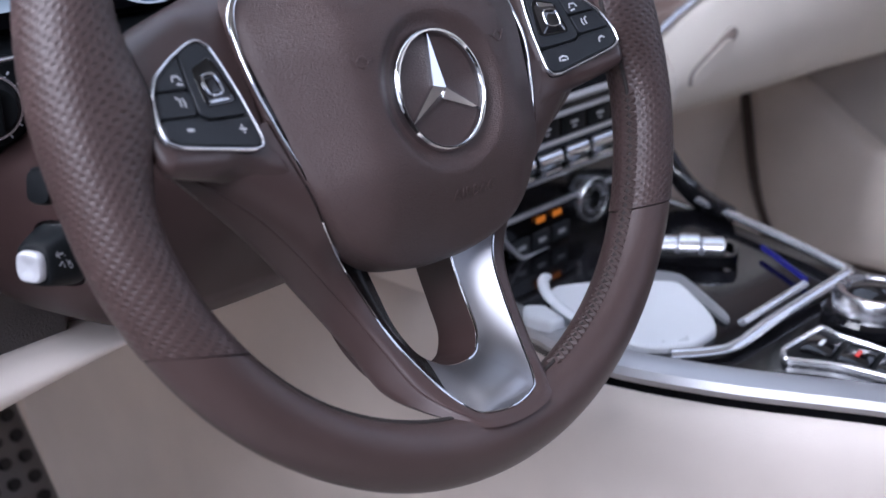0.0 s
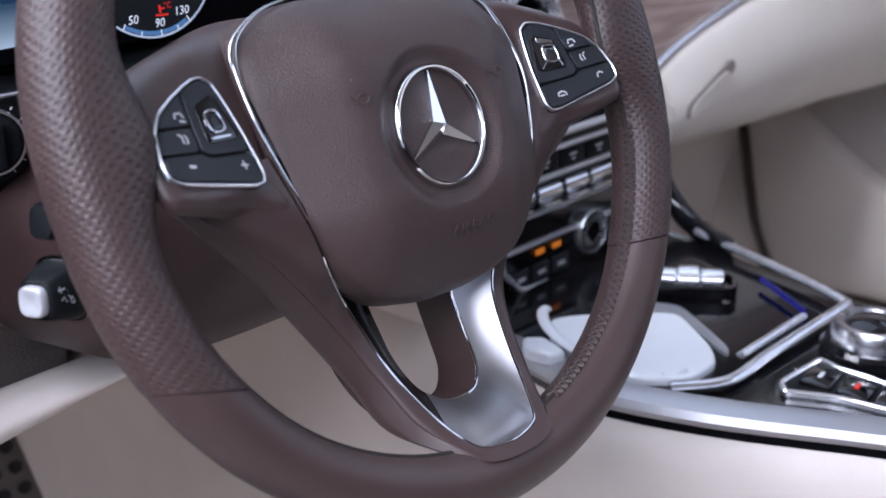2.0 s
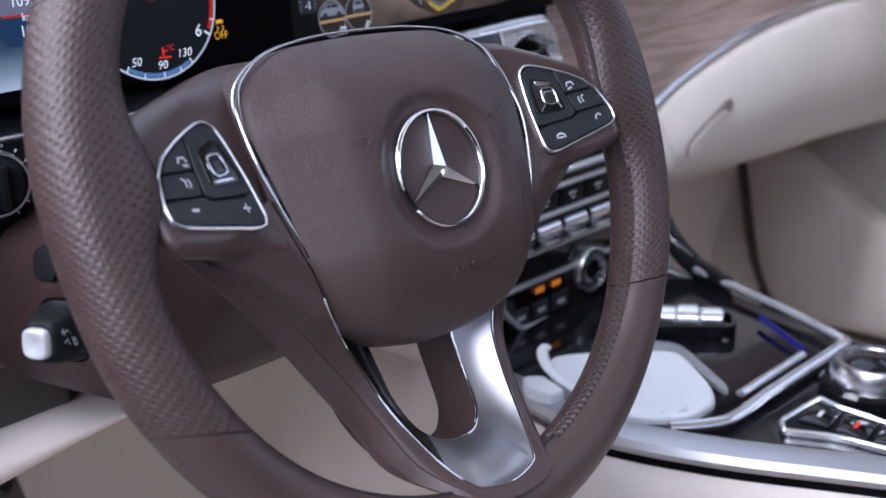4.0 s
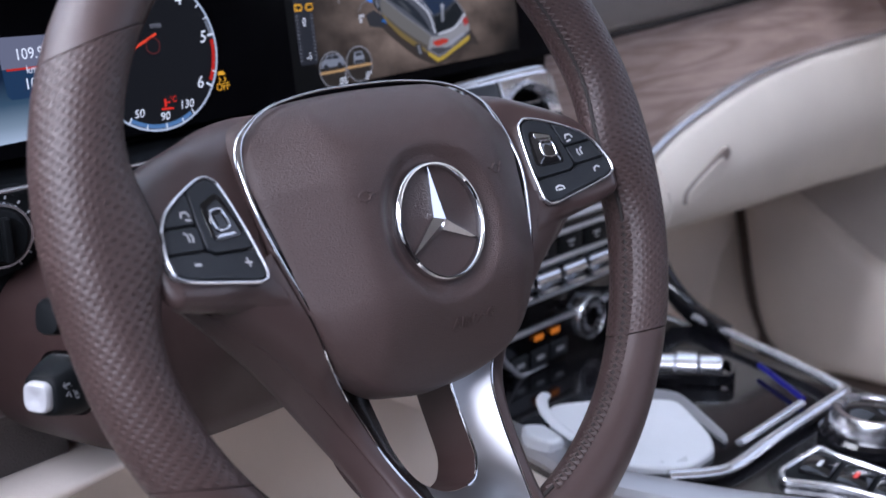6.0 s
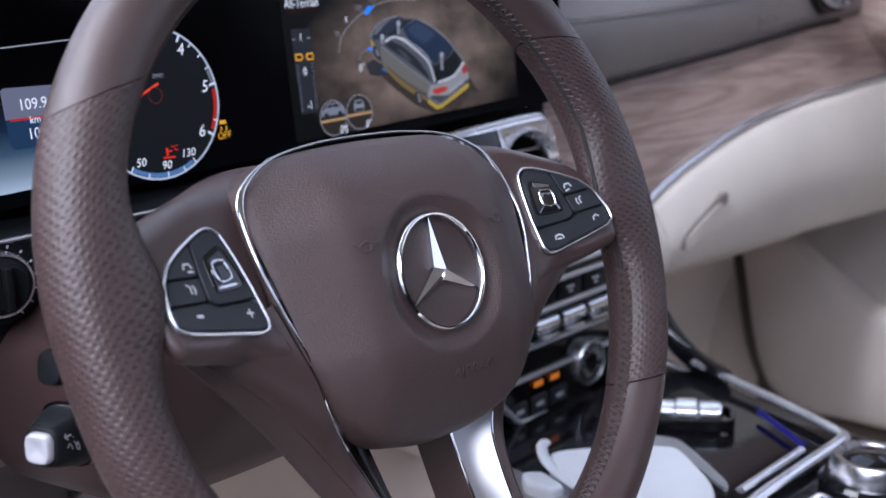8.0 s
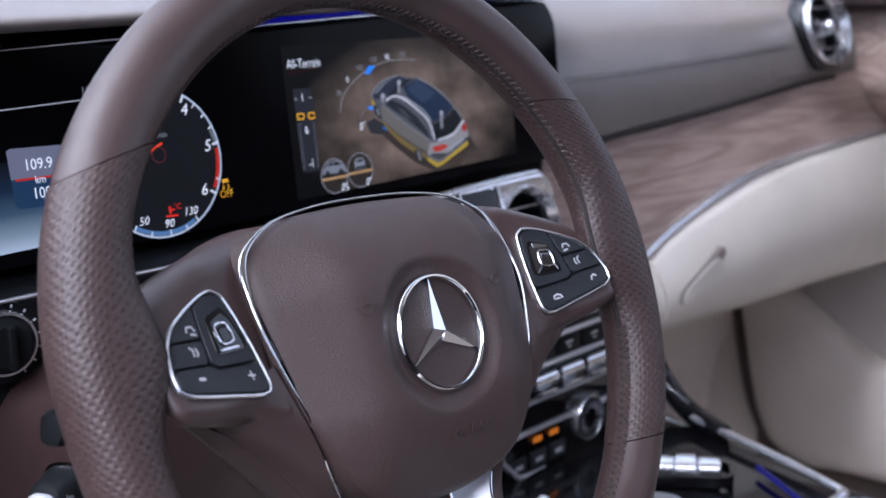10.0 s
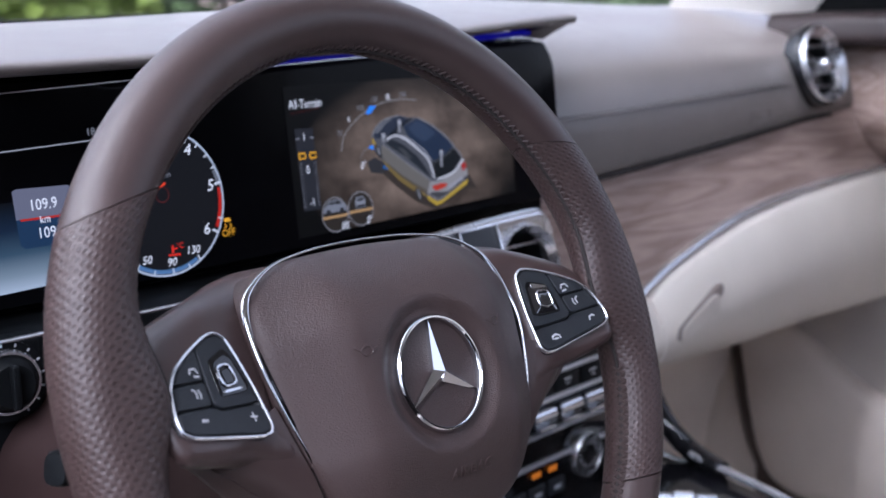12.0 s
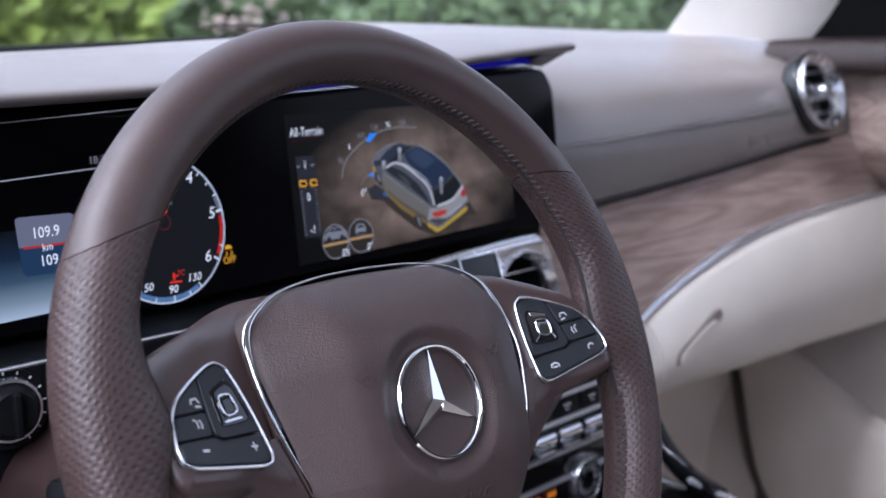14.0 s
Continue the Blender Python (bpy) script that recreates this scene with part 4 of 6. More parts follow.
glow("small_car", (0.30, 0.32, 0.36), 0.6, mmf([(188.6, -33.4), (188.4, -28.2), (190.2, -25), (196.8, -25), (198.6, -28.2), (198.4, -33.4)]), 0.0014)
glow("small_car", (0.03, 0.03, 0.035), 0.5, joined(mmf([(190, -28), (191, -26), (196, -26), (197, -28)]), mmf([(189.2, -31), (198, -31), (198, -33), (189.2, -33)])), 0.0016)
put("reading", "0%", 0.0078, 0.1766, -0.0442, wm, 0.2, 0.8)
put("reading", "0°", 0.0078, 0.2006, -0.0432, wm, 0.2, 0.8)
put("reading", "0°", 0.0078, 0.2000, -0.0031, wm, 0.2, 0.8)
glow("compass_arc", (0.32, 0.31, 0.30), 0.6, stroke(spline([(x / 1000, y / 1000, 0) for x, y in ((180.4, 9.3), (184.3, 19.6), (193.7, 28.0), (208.6, 36.1), (225.5, 41.2), (245.7, 42.7), (262.7, 41.1))], 40), 0.0008), 0.0012)
glow("compass_arc", (0.32, 0.31, 0.30), 0.5, stroke(spline([(x / 1000, y / 1000, 0) for x, y in ((198.5, 2.1), (202.4, 7.2), (208.1, 9.7))], 12), 0.0006), 0.0012)
glow("compass_mark", BLUE, 0.9, mmf([(207.4, 34.6), (212.6, 40.0), (219.6, 39.4), (211.8, 33.6)]), 0.0014, "blue heading mark")
glow("compass_pointer", BLUE, 0.9, mmf([(206.8, 9.6), (212.2, 11.6), (212.4, 7.4)]), 0.0014, "blue pointer")
for w, x, y, mtl in (("E", 190.5, 31.5, wm), ("SE", 232.0, 45.2, wm), ("75", 180.6, 22.0, wg), ("105", 203.0, 39.0, wg), ("120", 217.5, 44.0, wg), ("150", 247.5, 46.0, wg)):
    put("bearing", w, 0.0052, x / 1000, y / 1000, mtl)
glow("turn_field", (0.045, 0.046, 0.050), 0.5, mmf([(204.5, -0.8), (213.5, 2.2), (227.7, -6.4), (220.4, -11.1), (207.7, -9.0)]), 0.0010)
CAR = [("shade", (0.052, 0.040, 0.032), 0.6, 0.0009, [(214.0, -6.0), (230.0, -20.0), (252.0, -36.0), (274.0, -45.0), (312.0, -32.0), (324.0, -34.0), (314.0, -20.0), (280.0, -20.0)]),
       ("paint", (0.11, 0.115, 0.13), 0.6, 0.0012, [(211.2, 16.9), (215.0, 22.8), (226.0, 29.3), (240.9, 31.4), (251.5, 28.6), (261.5, 28.2), (278.0, 20.6), (293.0, 9.8), (307.9, -6.0), (312.6, -18.9), (311.8, -25.4), (276.5, -41.0), (263.8, -34.1), (251.1, -27.0), (236.5, -17.0), (222.8, -4.5), (213.5, 6.0)]),
       ("bonnet", (0.030, 0.040, 0.065), 0.6, 0.0014, [(212.5, 18.9), (217.1, 24.9), (227.8, 29.3), (240.9, 30.6), (250.9, 27.7), (239.8, 23.0), (228.7, 17.5), (220.8, 15.5), (215.8, 15.4)]),
       ("bonnet_glint", (0.17, 0.18, 0.20), 0.6, 0.00145, [(214.2, 19.2), (218.6, 24.4), (227.6, 28.0), (236.0, 29.2), (227.0, 25.6), (219.4, 19.6)]),
       ("windscreen", (0.010, 0.014, 0.022), 0.6, 0.0015, [(239.8, 23.0), (250.9, 27.7), (257.5, 27.8), (244.9, 22.6), (236.3, 16.9), (229.7, 15.3), (228.7, 17.5)]),
       ("roof", (0.016, 0.030, 0.062), 0.7, 0.0016, [(261.5, 27.1), (276.8, 19.8), (292.0, 9.0), (299.0, 2.3), (284.5, -4.4), (273.0, -7.1), (258.5, 5.7), (249.1, 14.9), (244.9, 22.6)]),
       ("roof_glint", (0.034, 0.055, 0.10), 0.7, 0.00165, [(260.6, 25.6), (270.0, 21.4), (280.0, 14.2), (266.0, 8.4), (255.4, 15.0), (249.6, 20.8)]),
       ("tail_glass", (0.008, 0.011, 0.013), 0.6, 0.0016, [(299.0, 2.0), (306.9, -7.6), (295.5, -17.1), (276.6, -20.8), (273.6, -18.5), (274.5, -12.0), (273.2, -7.4), (284.6, -4.8)]),
       ("side_body", (0.19, 0.178, 0.155), 0.6, 0.0015, [(221.4, 10.9), (231.9, 3.5), (246.2, -6.2), (261.0, -15.2), (269.6, -21.9), (264.1, -31.7), (251.6, -24.5), (237.0, -15.4), (224.3, -4.8), (219.2, 3.9)]),
       ("side_body_low", (0.115, 0.095, 0.070), 0.6, 0.00155, [(224.3, -3.0), (237.0, -12.6), (251.6, -21.6), (264.6, -28.6), (264.1, -31.7), (251.6, -24.5), (237.0, -15.4), (224.3, -5.6)]),
       ("side_glass", (0.020, 0.026, 0.034), 0.6, 0.0016, [(225.3, 11.5), (230.8, 14.1), (243.0, 8.9), (257.5, -1.7), (266.7, -13.0), (269.8, -20.0), (258.8, -11.2), (244.4, -0.4), (232.3, 6.3)]),
       ("side_glass_glint", (0.075, 0.080, 0.085), 0.6, 0.00165, [(236.0, 8.2), (244.0, 5.0), (252.0, -3.2), (246.0, -1.2)]),
       ("skirt", (0.50, 0.34, 0.045), 0.6, 0.0018, [(211.2, 16.9), (211.8, 10.0), (214.5, 6.1), (217.6, 1.3), (219.2, 0.6), (217.8, 3.1), (215.5, 9.7), (213.6, 14.3)]),
       ("skirt", (0.24, 0.17, 0.05), 0.6, 0.0018, [(219.3, 1.1), (225.5, -5.9), (239.5, -16.6), (254.1, -25.7), (264.0, -32.6), (263.8, -34.1), (251.1, -28.2), (236.5, -19.0), (222.8, -6.5)]),
       ("skirt", (0.58, 0.40, 0.045), 0.6, 0.0018, [(264.0, -32.6), (276.3, -39.3), (311.8, -24.7), (311.4, -28.6), (274.5, -42.5), (263.6, -35.4)]),
       ("bumper", (0.36, 0.35, 0.345), 0.6, 0.0017, [(268.2, -21.7), (279.1, -23.0), (299.7, -17.5), (309.6, -8.8), (312.6, -18.9), (311.8, -24.7), (277.0, -38.0), (264.1, -31.7)]),
       ("bumper_shade", (0.075, 0.075, 0.08), 0.6, 0.00175, [(270.0, -30.4), (288.0, -32.4), (311.8, -21.4), (311.8, -24.4), (277.0, -37.4), (265.4, -31.6)]),
       ("lamp", (0.50, 0.045, 0.025), 0.7, 0.0019, [(270.4, -25.8), (281.7, -24.8), (287.7, -25.9), (285.4, -28.5), (275.3, -30.2), (270.6, -28.6)]),
       ("lamp", (0.40, 0.035, 0.03), 0.7, 0.0019, [(304.8, -12.2), (310.8, -10.9), (311.5, -15.9), (306.8, -18.3)]),
       ("plate", (0.42, 0.42, 0.45), 0.6, 0.0019, [(288.3, -27.9), (306.3, -22.1), (306.5, -24.5), (288.7, -30.6)]),
       ("tyre", (0.035, 0.037, 0.042), 0.5, 0.0019, [(212.4, 12.0), (217.5, 9.5), (220.2, 2.0), (217.4, 0.0), (213.1, 5.4)]),
       ("tyre", (0.055, 0.050, 0.045), 0.5, 0.0019, [(250.2, -25.3), (256.6, -27.0), (258.9, -33.9), (255.9, -36.3), (251.1, -32.0)])]
for nm, rgb, st_, z, pts in CAR:
    glow("picture_" + nm, rgb, st_, mmf([(p.x, p.y) for p in rounded([(x, y, 0) for x, y in pts], 1, 0.2)]), z)


def mm_line(pts, width, n=24):
    return stroke(spline([(x / 1000, y / 1000, 0) for x, y in pts], n), width)


glow("picture_rail", (0.66, 0.67, 0.69), 0.7, mm_line([(225.6, 13.3), (233.7, 16.2), (243.7, 13.5), (258.2, 3.8), (267.9, -4.6), (272.0, -14.5), (273.4, -20.4)], 0.0015), 0.0021)
glow("picture_rail", (0.46, 0.47, 0.50), 0.6, mm_line([(241.3, 15.5), (248.8, 12.5), (263.5, 3.3), (271.8, -6.0)], 0.0010), 0.0021)
for pts, w, c in (([(211.6, 17.4), (216.0, 23.6), (226.5, 28.8), (240.6, 30.8)], 0.0008, 0.34), ([(261.5, 27.6), (277.4, 20.2), (292.6, 9.4), (307.4, -6.6)], 0.0009, 0.30),
                  ([(276.6, -21.4), (295.5, -17.9), (308.6, -8.4)], 0.0015, 0.80), ([(299.0, 2.2), (290.0, -3.6), (274.0, -8.0)], 0.0006, 0.16), ([(221.4, 10.6), (245.0, -6.0), (268.0, -21.0)], 0.0006, 0.34)):
    glow("picture_edge", (c, c * 1.02, c * 1.05), 0.6, mm_line(pts, w), 0.0020)
for x0, y0, x1, y1 in ((240.9, 25.7, 239.8, 18.0), (222.8, 17.1, 222.1, 12.2), (283.6, -0.9, 282.5, -12.4)):
    glow("picture_mast", (0.30, 0.31, 0.33), 0.6, stroke([(x0 / 1000, y0 / 1000), (x1 / 1000, y1 / 1000)], 0.0030), 0.0022)
    glow("picture_mast", (0.46, 0.47, 0.50), 0.6, flat(arc(x0 / 1000, y0 / 1000, 0.0021, 0, 340, 12)), 0.0023)
for x, y, r in ((216.3, 6.2, 0.0026), (254.6, -30.6, 0.0034)):
    glow("picture_rim", (0.26, 0.27, 0.29), 0.6, stroke([((x - 0.9) / 1000, y / 1000 + r), (x / 1000, y / 1000), ((x + 0.9) / 1000, y / 1000 - r)], 0.0020), 0.0022)
glow("picture_glint", (0.03, 0.16, 0.45), 0.6, mmf([(220.5, -4.6), (227.0, -6.6), (225.1, -8.8), (219.4, -6.6)]), 0.0016)
glow("title_line", (0.12, 0.01, 0.01), 0.5, stroke([(0.1372, 0.0392), (0.1640, 0.0418)], 0.0004), 0.0013)

# ---------------------------------------------------------------- dashboard
dash = thing("dashboard", pose(0, 0, 0), "brown leather dashboard with open-pore wood and beige lower part", "dashboard", kind="structure")


def swept(stations, n=60, m=26):
    """A skin from cross sections (x, [(y, z), ...]) smoothed both ways."""
    secs = [[p for p in spline([(x, y, z) for y, z in prof], m)] for x, prof in stations]
    cols = [spline([s[j] for s in secs], n) for j in range(m)]
    return loft([[cols[j][i] for j in range(m)] for i in range(n)], False)


def hood_profile(yf, zf, zc):
    return [(0.350, zf - 0.003), (0.275, zf - 0.002), (yf + 0.030, zf - 0.004), (yf + 0.006, zf - 0.004), (yf, zf + 0.001), (yf + 0.010, zf + 0.0055), (yf + 0.05, zf + 0.4 * (zc - zf) + 0.005),
            (yf + 0.10, zc - 0.002), (yf + 0.19, zc), (yf + 0.30, zc - 0.004), (0.80, zc - 0.010)]


part("instrument_hood", swept([(-0.55, hood_profile(0.19, 0.818, 0.838)), (-0.30, hood_profile(0.19, 0.820, 0.841)), (-0.10, hood_profile(0.19, 0.8205, 0.8425)), (0.04, hood_profile(0.19, 0.823, 0.8455)), (0.15, hood_profile(0.192, 0.8245, 0.850)),
                              (0.30, hood_profile(0.203, 0.834, 0.855)), (0.40, hood_profile(0.217, 0.839, 0.857)), (0.432, hood_profile(0.224, 0.8395, 0.8535)), (0.445, hood_profile(0.262, 0.840, 0.852))], 70, 40),
     dash_leather, dash, "brown leather hood over the display", angle=70)
def hood_edge(x):
    return Vector((x, 0.345, 0.8437 + 0.030 * max(0.0, x) + 0.006 * min(0.0, x)))


bits = []
for i in range(64):
    x = -0.33 + i * 0.0085
    bits.append(tube([hood_edge(x), hood_edge(x + 0.0055)], 0.0005, 5))
tagged(part("hood_stitching", joined(*bits), pale_thread, dash, "pale stitching"), kind="stuff")
cheek = bmesh.new()
near = [cheek.verts.new(p) for p in ((0.395, 0.222, 0.8350), (0.395, 0.278, 0.8390), (0.395, 0.264, 0.8265))]
far = [cheek.verts.new(p) for p in ((0.4335, 0.2275, 0.8380), (0.4470, 0.278, 0.8400), (0.4410, 0.268, 0.8215))]
for a in range(3):
    cheek.faces.new((near[a], near[(a + 1) % 3], far[(a + 1) % 3], far[a]))
cheek.faces.new(near)
cheek.faces.new(far)
bmesh.ops.bevel(cheek, geom=cheek.edges[:], offset=0.0012, segments=2, affect="EDGES")
part("hood_cheek", cheek, soft_brown, dash, "brown end of the hood beside the display")
blue = light_material("ambient_blue", (0.02, 0.015, 0.75), 0.05)
part("light_strip", tube(spline([(0.075, 0.246, 0.8146), (0.09, 0.246, 0.8150), (0.105, 0.246, 0.8155), (0.18, 0.247, 0.8185), (0.312, 0.248, 0.825), (0.40, 0.250, 0.829)], 50), 0.0026, 8), blue, dash, "blue ambient light strip")
part("display_backing", box(-0.55, 0.44, 0.262, 0.36, 0.62, 0.824, 0.013, 5), black_glass, dash, "black glass backing")


def upper_profile(zb, zt, yb=0.272):
    return [(0.34, zb - 0.004), (yb + 0.010, zb - 0.002), (yb - 0.006, zb + 0.002), (yb - 0.0105, zb + 0.012), (yb - 0.0110, 0.728), (yb - 0.0100, 0.7420), (yb - 0.0070, 0.7560), (yb - 0.0010, 0.7730), (yb + 0.0120, 0.7930), (yb + 0.038, zt - 0.010), (yb + 0.064, zt + 0.002),
            (yb + 0.104, zt + 0.015), (yb + 0.16, zt + 0.031), (yb + 0.28, zt + 0.043), (0.86, zt + 0.046)]


part("upper_pad", swept([(0.425, upper_profile(0.686, 0.824)), (0.54, upper_profile(0.692, 0.824)), (0.715, upper_profile(0.7005, 0.820)), (0.86, upper_profile(0.710, 0.816)), (0.93, upper_profile(0.715, 0.814)), (1.03, upper_profile(0.716, 0.812, 0.280)), (1.22, upper_profile(0.716, 0.811, 0.29))], 60, 44),
     dash_leather, dash, "brown leather pad above the wood", angle=70)
part("pad_seam", tube(spline([(0.43, 0.2622, 0.7497), (0.56, 0.2626, 0.7512), (0.66, 0.2632, 0.7545), (0.78, 0.2640, 0.7570), (0.90, 0.2652, 0.7605)], 50), 0.0013, 8), dash_leather, dash, "raised leather welt")
part("pad_seam_gap", tube(spline([(0.43, 0.2636, 0.7516), (0.56, 0.2640, 0.7531), (0.66, 0.2646, 0.7564), (0.78, 0.2654, 0.7589), (0.90, 0.2668, 0.7624)], 50), 0.0004, 6), core, dash, "dark seam")
# dark tube that paints the shadow under the pad's overhang
part("pad_shadow", tube(spline([(0.43, 0.2655, 0.6855), (0.54, 0.2655, 0.6912), (0.715, 0.2655, 0.6998), (0.86, 0.2655, 0.7092), (0.93, 0.2655, 0.7142), (1.03, 0.2730, 0.7155)], 50), 0.0026, 8), core, dash, "dark tube standing in for the shadow under the pad")
mark = rounded([(-0.022, -0.008), (0.022, -0.008), (0.022, 0.008), (-0.022, 0.008)], 3, 0.2)
badge_place = pose(0.827, 0.2618, 0.7278, 90, 0, 0)
part("pad_badge", moved(joined(frame_ring(mark, 0.0022, -0.003, 0.0016, 0.0007), box(-0.014, 0.014, -0.0022, 0.0022, -0.003, 0.0014, 0.0008, 2)), badge_place), dash_leather, dash, "small embossed mark")


def wood_sec(x, zt, zb):
    return (x, [(0.280, zt + 0.004), (0.272, zt - 0.004), (0.266, (zt * 2 + zb) / 3), (0.260, (zt + zb * 2) / 3), (0.256, zb)])


part("wood_panel", swept([wood_sec(0.43, 0.690, 0.535), wood_sec(0.54, 0.694, 0.560), wood_sec(0.65, 0.699, 0.600), wood_sec(0.76, 0.705, 0.6245), wood_sec(0.89, 0.714, 0.637), wood_sec(1.0, 0.718, 0.639), wood_sec(1.22, 0.718, 0.640)], 50, 14),
     wood, dash, "open-pore brown wood panel", angle=70)
TRIM = [(0.43, 0.2475, 0.515), (0.52, 0.2475, 0.548), (0.585, 0.2475, 0.5785), (0.646, 0.2475, 0.599), (0.76, 0.2475, 0.6245), (0.89, 0.2475, 0.637), (1.0, 0.2480, 0.640), (1.22, 0.249, 0.641)]
part("silver_strip", tube(spline(TRIM, 60), 0.0042, 10, flat=0.7), silver, dash, "silver trim strip")

glove = thing("glove_box", pose(0, 0, 0), "light beige leather glove box with a recessed pull handle", "glove box")


def glove_sec(x, zt, zb):
    h = zt - zb
    return (x, [(0.258, zt + 0.002), (0.246, zt - 0.003), (0.238, zt - 0.10 * h), (0.226, zt - 0.35 * h), (0.222, zt - 0.6 * h), (0.232, zt - 0.86 * h), (0.246, zb + 0.004), (0.262, zb), (0.33, zb + 0.012)])


GB = [(0.44, 0.515, 0.485), (0.52, 0.545, 0.487), (0.578, 0.570, 0.4868), (0.646, 0.596, 0.4846), (0.767, 0.6215, 0.478), (0.89, 0.634, 0.4735), (0.96, 0.636, 0.4708), (1.08, 0.638, 0.463), (1.20, 0.638, 0.456)]
part("lid", swept([glove_sec(*g) for g in GB if g[0] > 0.57], 50, 30), beige_light, glove, angle=70)
part("end_panel", swept([glove_sec(*g) for g in GB if g[0] < 0.57] + [glove_sec(0.5758, 0.5690, 0.4868)], 20, 30), beige_light, glove, angle=70)
hm = Matrix.Translation((0.640, 0.2232, 0.5500)) @ pose(0, 0, 0, 88, 0, 0) @ Matrix.Rotation(radians(18.6), 4, "Z")
# shallow plate, its dark colour stands for the shade inside the recess
part("handle_recess", moved(dome(rounded([(-0.050, -0.016), (-0.044, -0.0010), (0.030, 0.0030), (0.046, 0.0035), (0.050, -0.004), (0.046, -0.010)], 3), lambda u, v: 0.0008, 0.0006, 0.006, 5), hm), material("recess_shade", (0.24, 0.20, 0.18), 0.8), glove, "dark plate painting the shade of the handle recess")
part("handle", moved(dome(rounded([(-0.044, -0.021), (0.034, -0.024), (0.038, -0.006), (0.028, -0.0015), (-0.038, -0.0045)], 3), lambda u, v: 0.0016 + 0.06 * (v + 0.010), 0.0014, 0.007, 5), hm), beige_light, glove, "pale beige pull lever")


def vent(name, m, r, label, fins, lip=0.69, ring=None, group="round vents"):
    v = thing(name, m, label, "air vent", group)
    part("outer_ring", lathe([(r * 0.985, -0.004), (r * 1.0, 0.0035), (r * 0.990, 0.0064), (r * 0.970, 0.0070), (r * (lip + 0.045), 0.0016), (r * lip, -0.001), (r * (lip - 0.01), -0.03)], 64), ring or inlay, v, "satin silver ring", angle=25)
    part("bowl", lathe([(r * lip, -0.006), (r * (lip - 0.03), -0.03), (0.0001, -0.034)], 48), black, v)
    for k in range(fins):
        y = (k - (fins - 1) / 2) * r * 1.9 * lip / fins
        w = math.sqrt(max(0.0, ((lip - 0.02) * r) ** 2 - y * y))
        part("slat", box(-w, w, y - 0.0012, y + 0.0012, -0.020, -0.004, 0.0006, 1), satin, v, "thin silver slat")
    if lip < 0.8:
        part("knob", lathe([(0.0001, 0.012), (0.005, 0.0115), (0.0075, 0.009), (0.0085, 0.003), (0.0075, -0.006), (0.006, -0.012)], 24), satin, v, "silver centre knob")
    part("shadow_ring", lathe([(r * 1.04, -0.020), (r * 1.09, -0.004), (r * 1.07, -0.001), (r * 0.985, -0.0005)], 64), gloss, v, "black surround")
    return v


vent("round_vent", Matrix.Translation((0.9655, 0.2565, 0.7785)) @ pose(0, 0, 0, 75, 0, -4), 0.0465, "round silver-ringed air vent at the passenger end of the dashboard", 4, 0.75, satin)
vent("round_vent", pose(0.351, 0.2150, 0.6370, 82, 0, 0), 0.0385, "round silver-ringed air vent below the display", 3, 0.86, satin)
vent("round_vent", pose(0.262, 0.2150, 0.6370, 82, 0, 0), 0.0385, "round silver-ringed air vent below the display", 3, 0.86, satin)

centre = thing("vent_surround", pose(0, 0, 0), "satin silver surround of the middle air vents below the display", "vent surround")


def cowl_profile(z, dy=0.0):
    return [(0.232 + dy, z - 0.030), (0.2275 + dy, z - 0.006), (0.2235 + dy, z), (0.2185 + dy, z - 0.0022), (0.2165 + dy, z - 0.008), (0.2195 + dy, z - 0.026), (0.225 + dy, 0.60), (0.236 + dy, 0.585)]


cowl = swept([(0.14, cowl_profile(0.681)), (0.22, cowl_profile(0.6815)), (0.30, cowl_profile(0.6850)), (0.36, cowl_profile(0.6865)), (0.380, cowl_profile(0.6835, 0.001)), (0.394, cowl_profile(0.668, 0.004)), (0.406, cowl_profile(0.645, 0.010))], 130, 90)
open_faces = [f for f in cowl.faces if min((f.calc_center_median().xz - Vector((x, 0.637))).length for x in (0.351, 0.262)) < 0.0362]
bmesh.ops.delete(cowl, geom=open_faces, context="FACES")
part("cowl", cowl, satin, centre, "satin silver cowl", angle=70)
part("lower_lip", tube(spline([(0.16, 0.222, 0.592), (0.30, 0.222, 0.592), (0.40, 0.230, 0.594)], 20), 0.004, 8), satin, centre, "silver lower lip")
bar = thing("button_bar", pose(0.2875, 0.2065, 0.668, 70, 0, 0), "row of dark grey buttons with chrome dividers below the display", "button bar")
for k in range(4):
    x = -0.1536 + k * 0.0438
    part("key", moved(box(-0.0204, 0.0204, -0.0200, 0.0142, -0.016, 0.0, 0.0025), Matrix.Translation((x + 0.0219, 0, 0))), button, bar)
    part("divider", moved(box(-0.0015, 0.0015, -0.0200, 0.0150, -0.016, 0.0012, 0.0010, 2), Matrix.Translation((x + 0.0438, 0, 0))), chrome, bar, "chrome divider")

# the lower panel left of the wheel and the driver's knee panel
low = thing("lower_panel", pose(0, 0, 0), "beige lower dashboard panel over the driver's knees", "dashboard panel", kind="structure")
part("silver_line", tube(spline([(-0.5, 0.196, 0.679), (-0.11, 0.196, 0.679), (0.03, 0.196, 0.678), (0.13, 0.205, 0.678)], 30), 0.0013, 8), silver, low, "thin silver line")
part("cluster_sill", box(-0.55, 0.14, 0.200, 0.30, 0.658, 0.6775, 0.003), black, low, "black sill")
part("side_panel", box(-0.55, -0.03, 0.206, 0.30, 0.598, 0.6575, 0.006), black, low, "black switch panel")
part("column_shelf", box(-0.55, 0.30, 0.215, 0.32, 0.545, 0.60, 0.01), soft_brown, low, "brown panel")
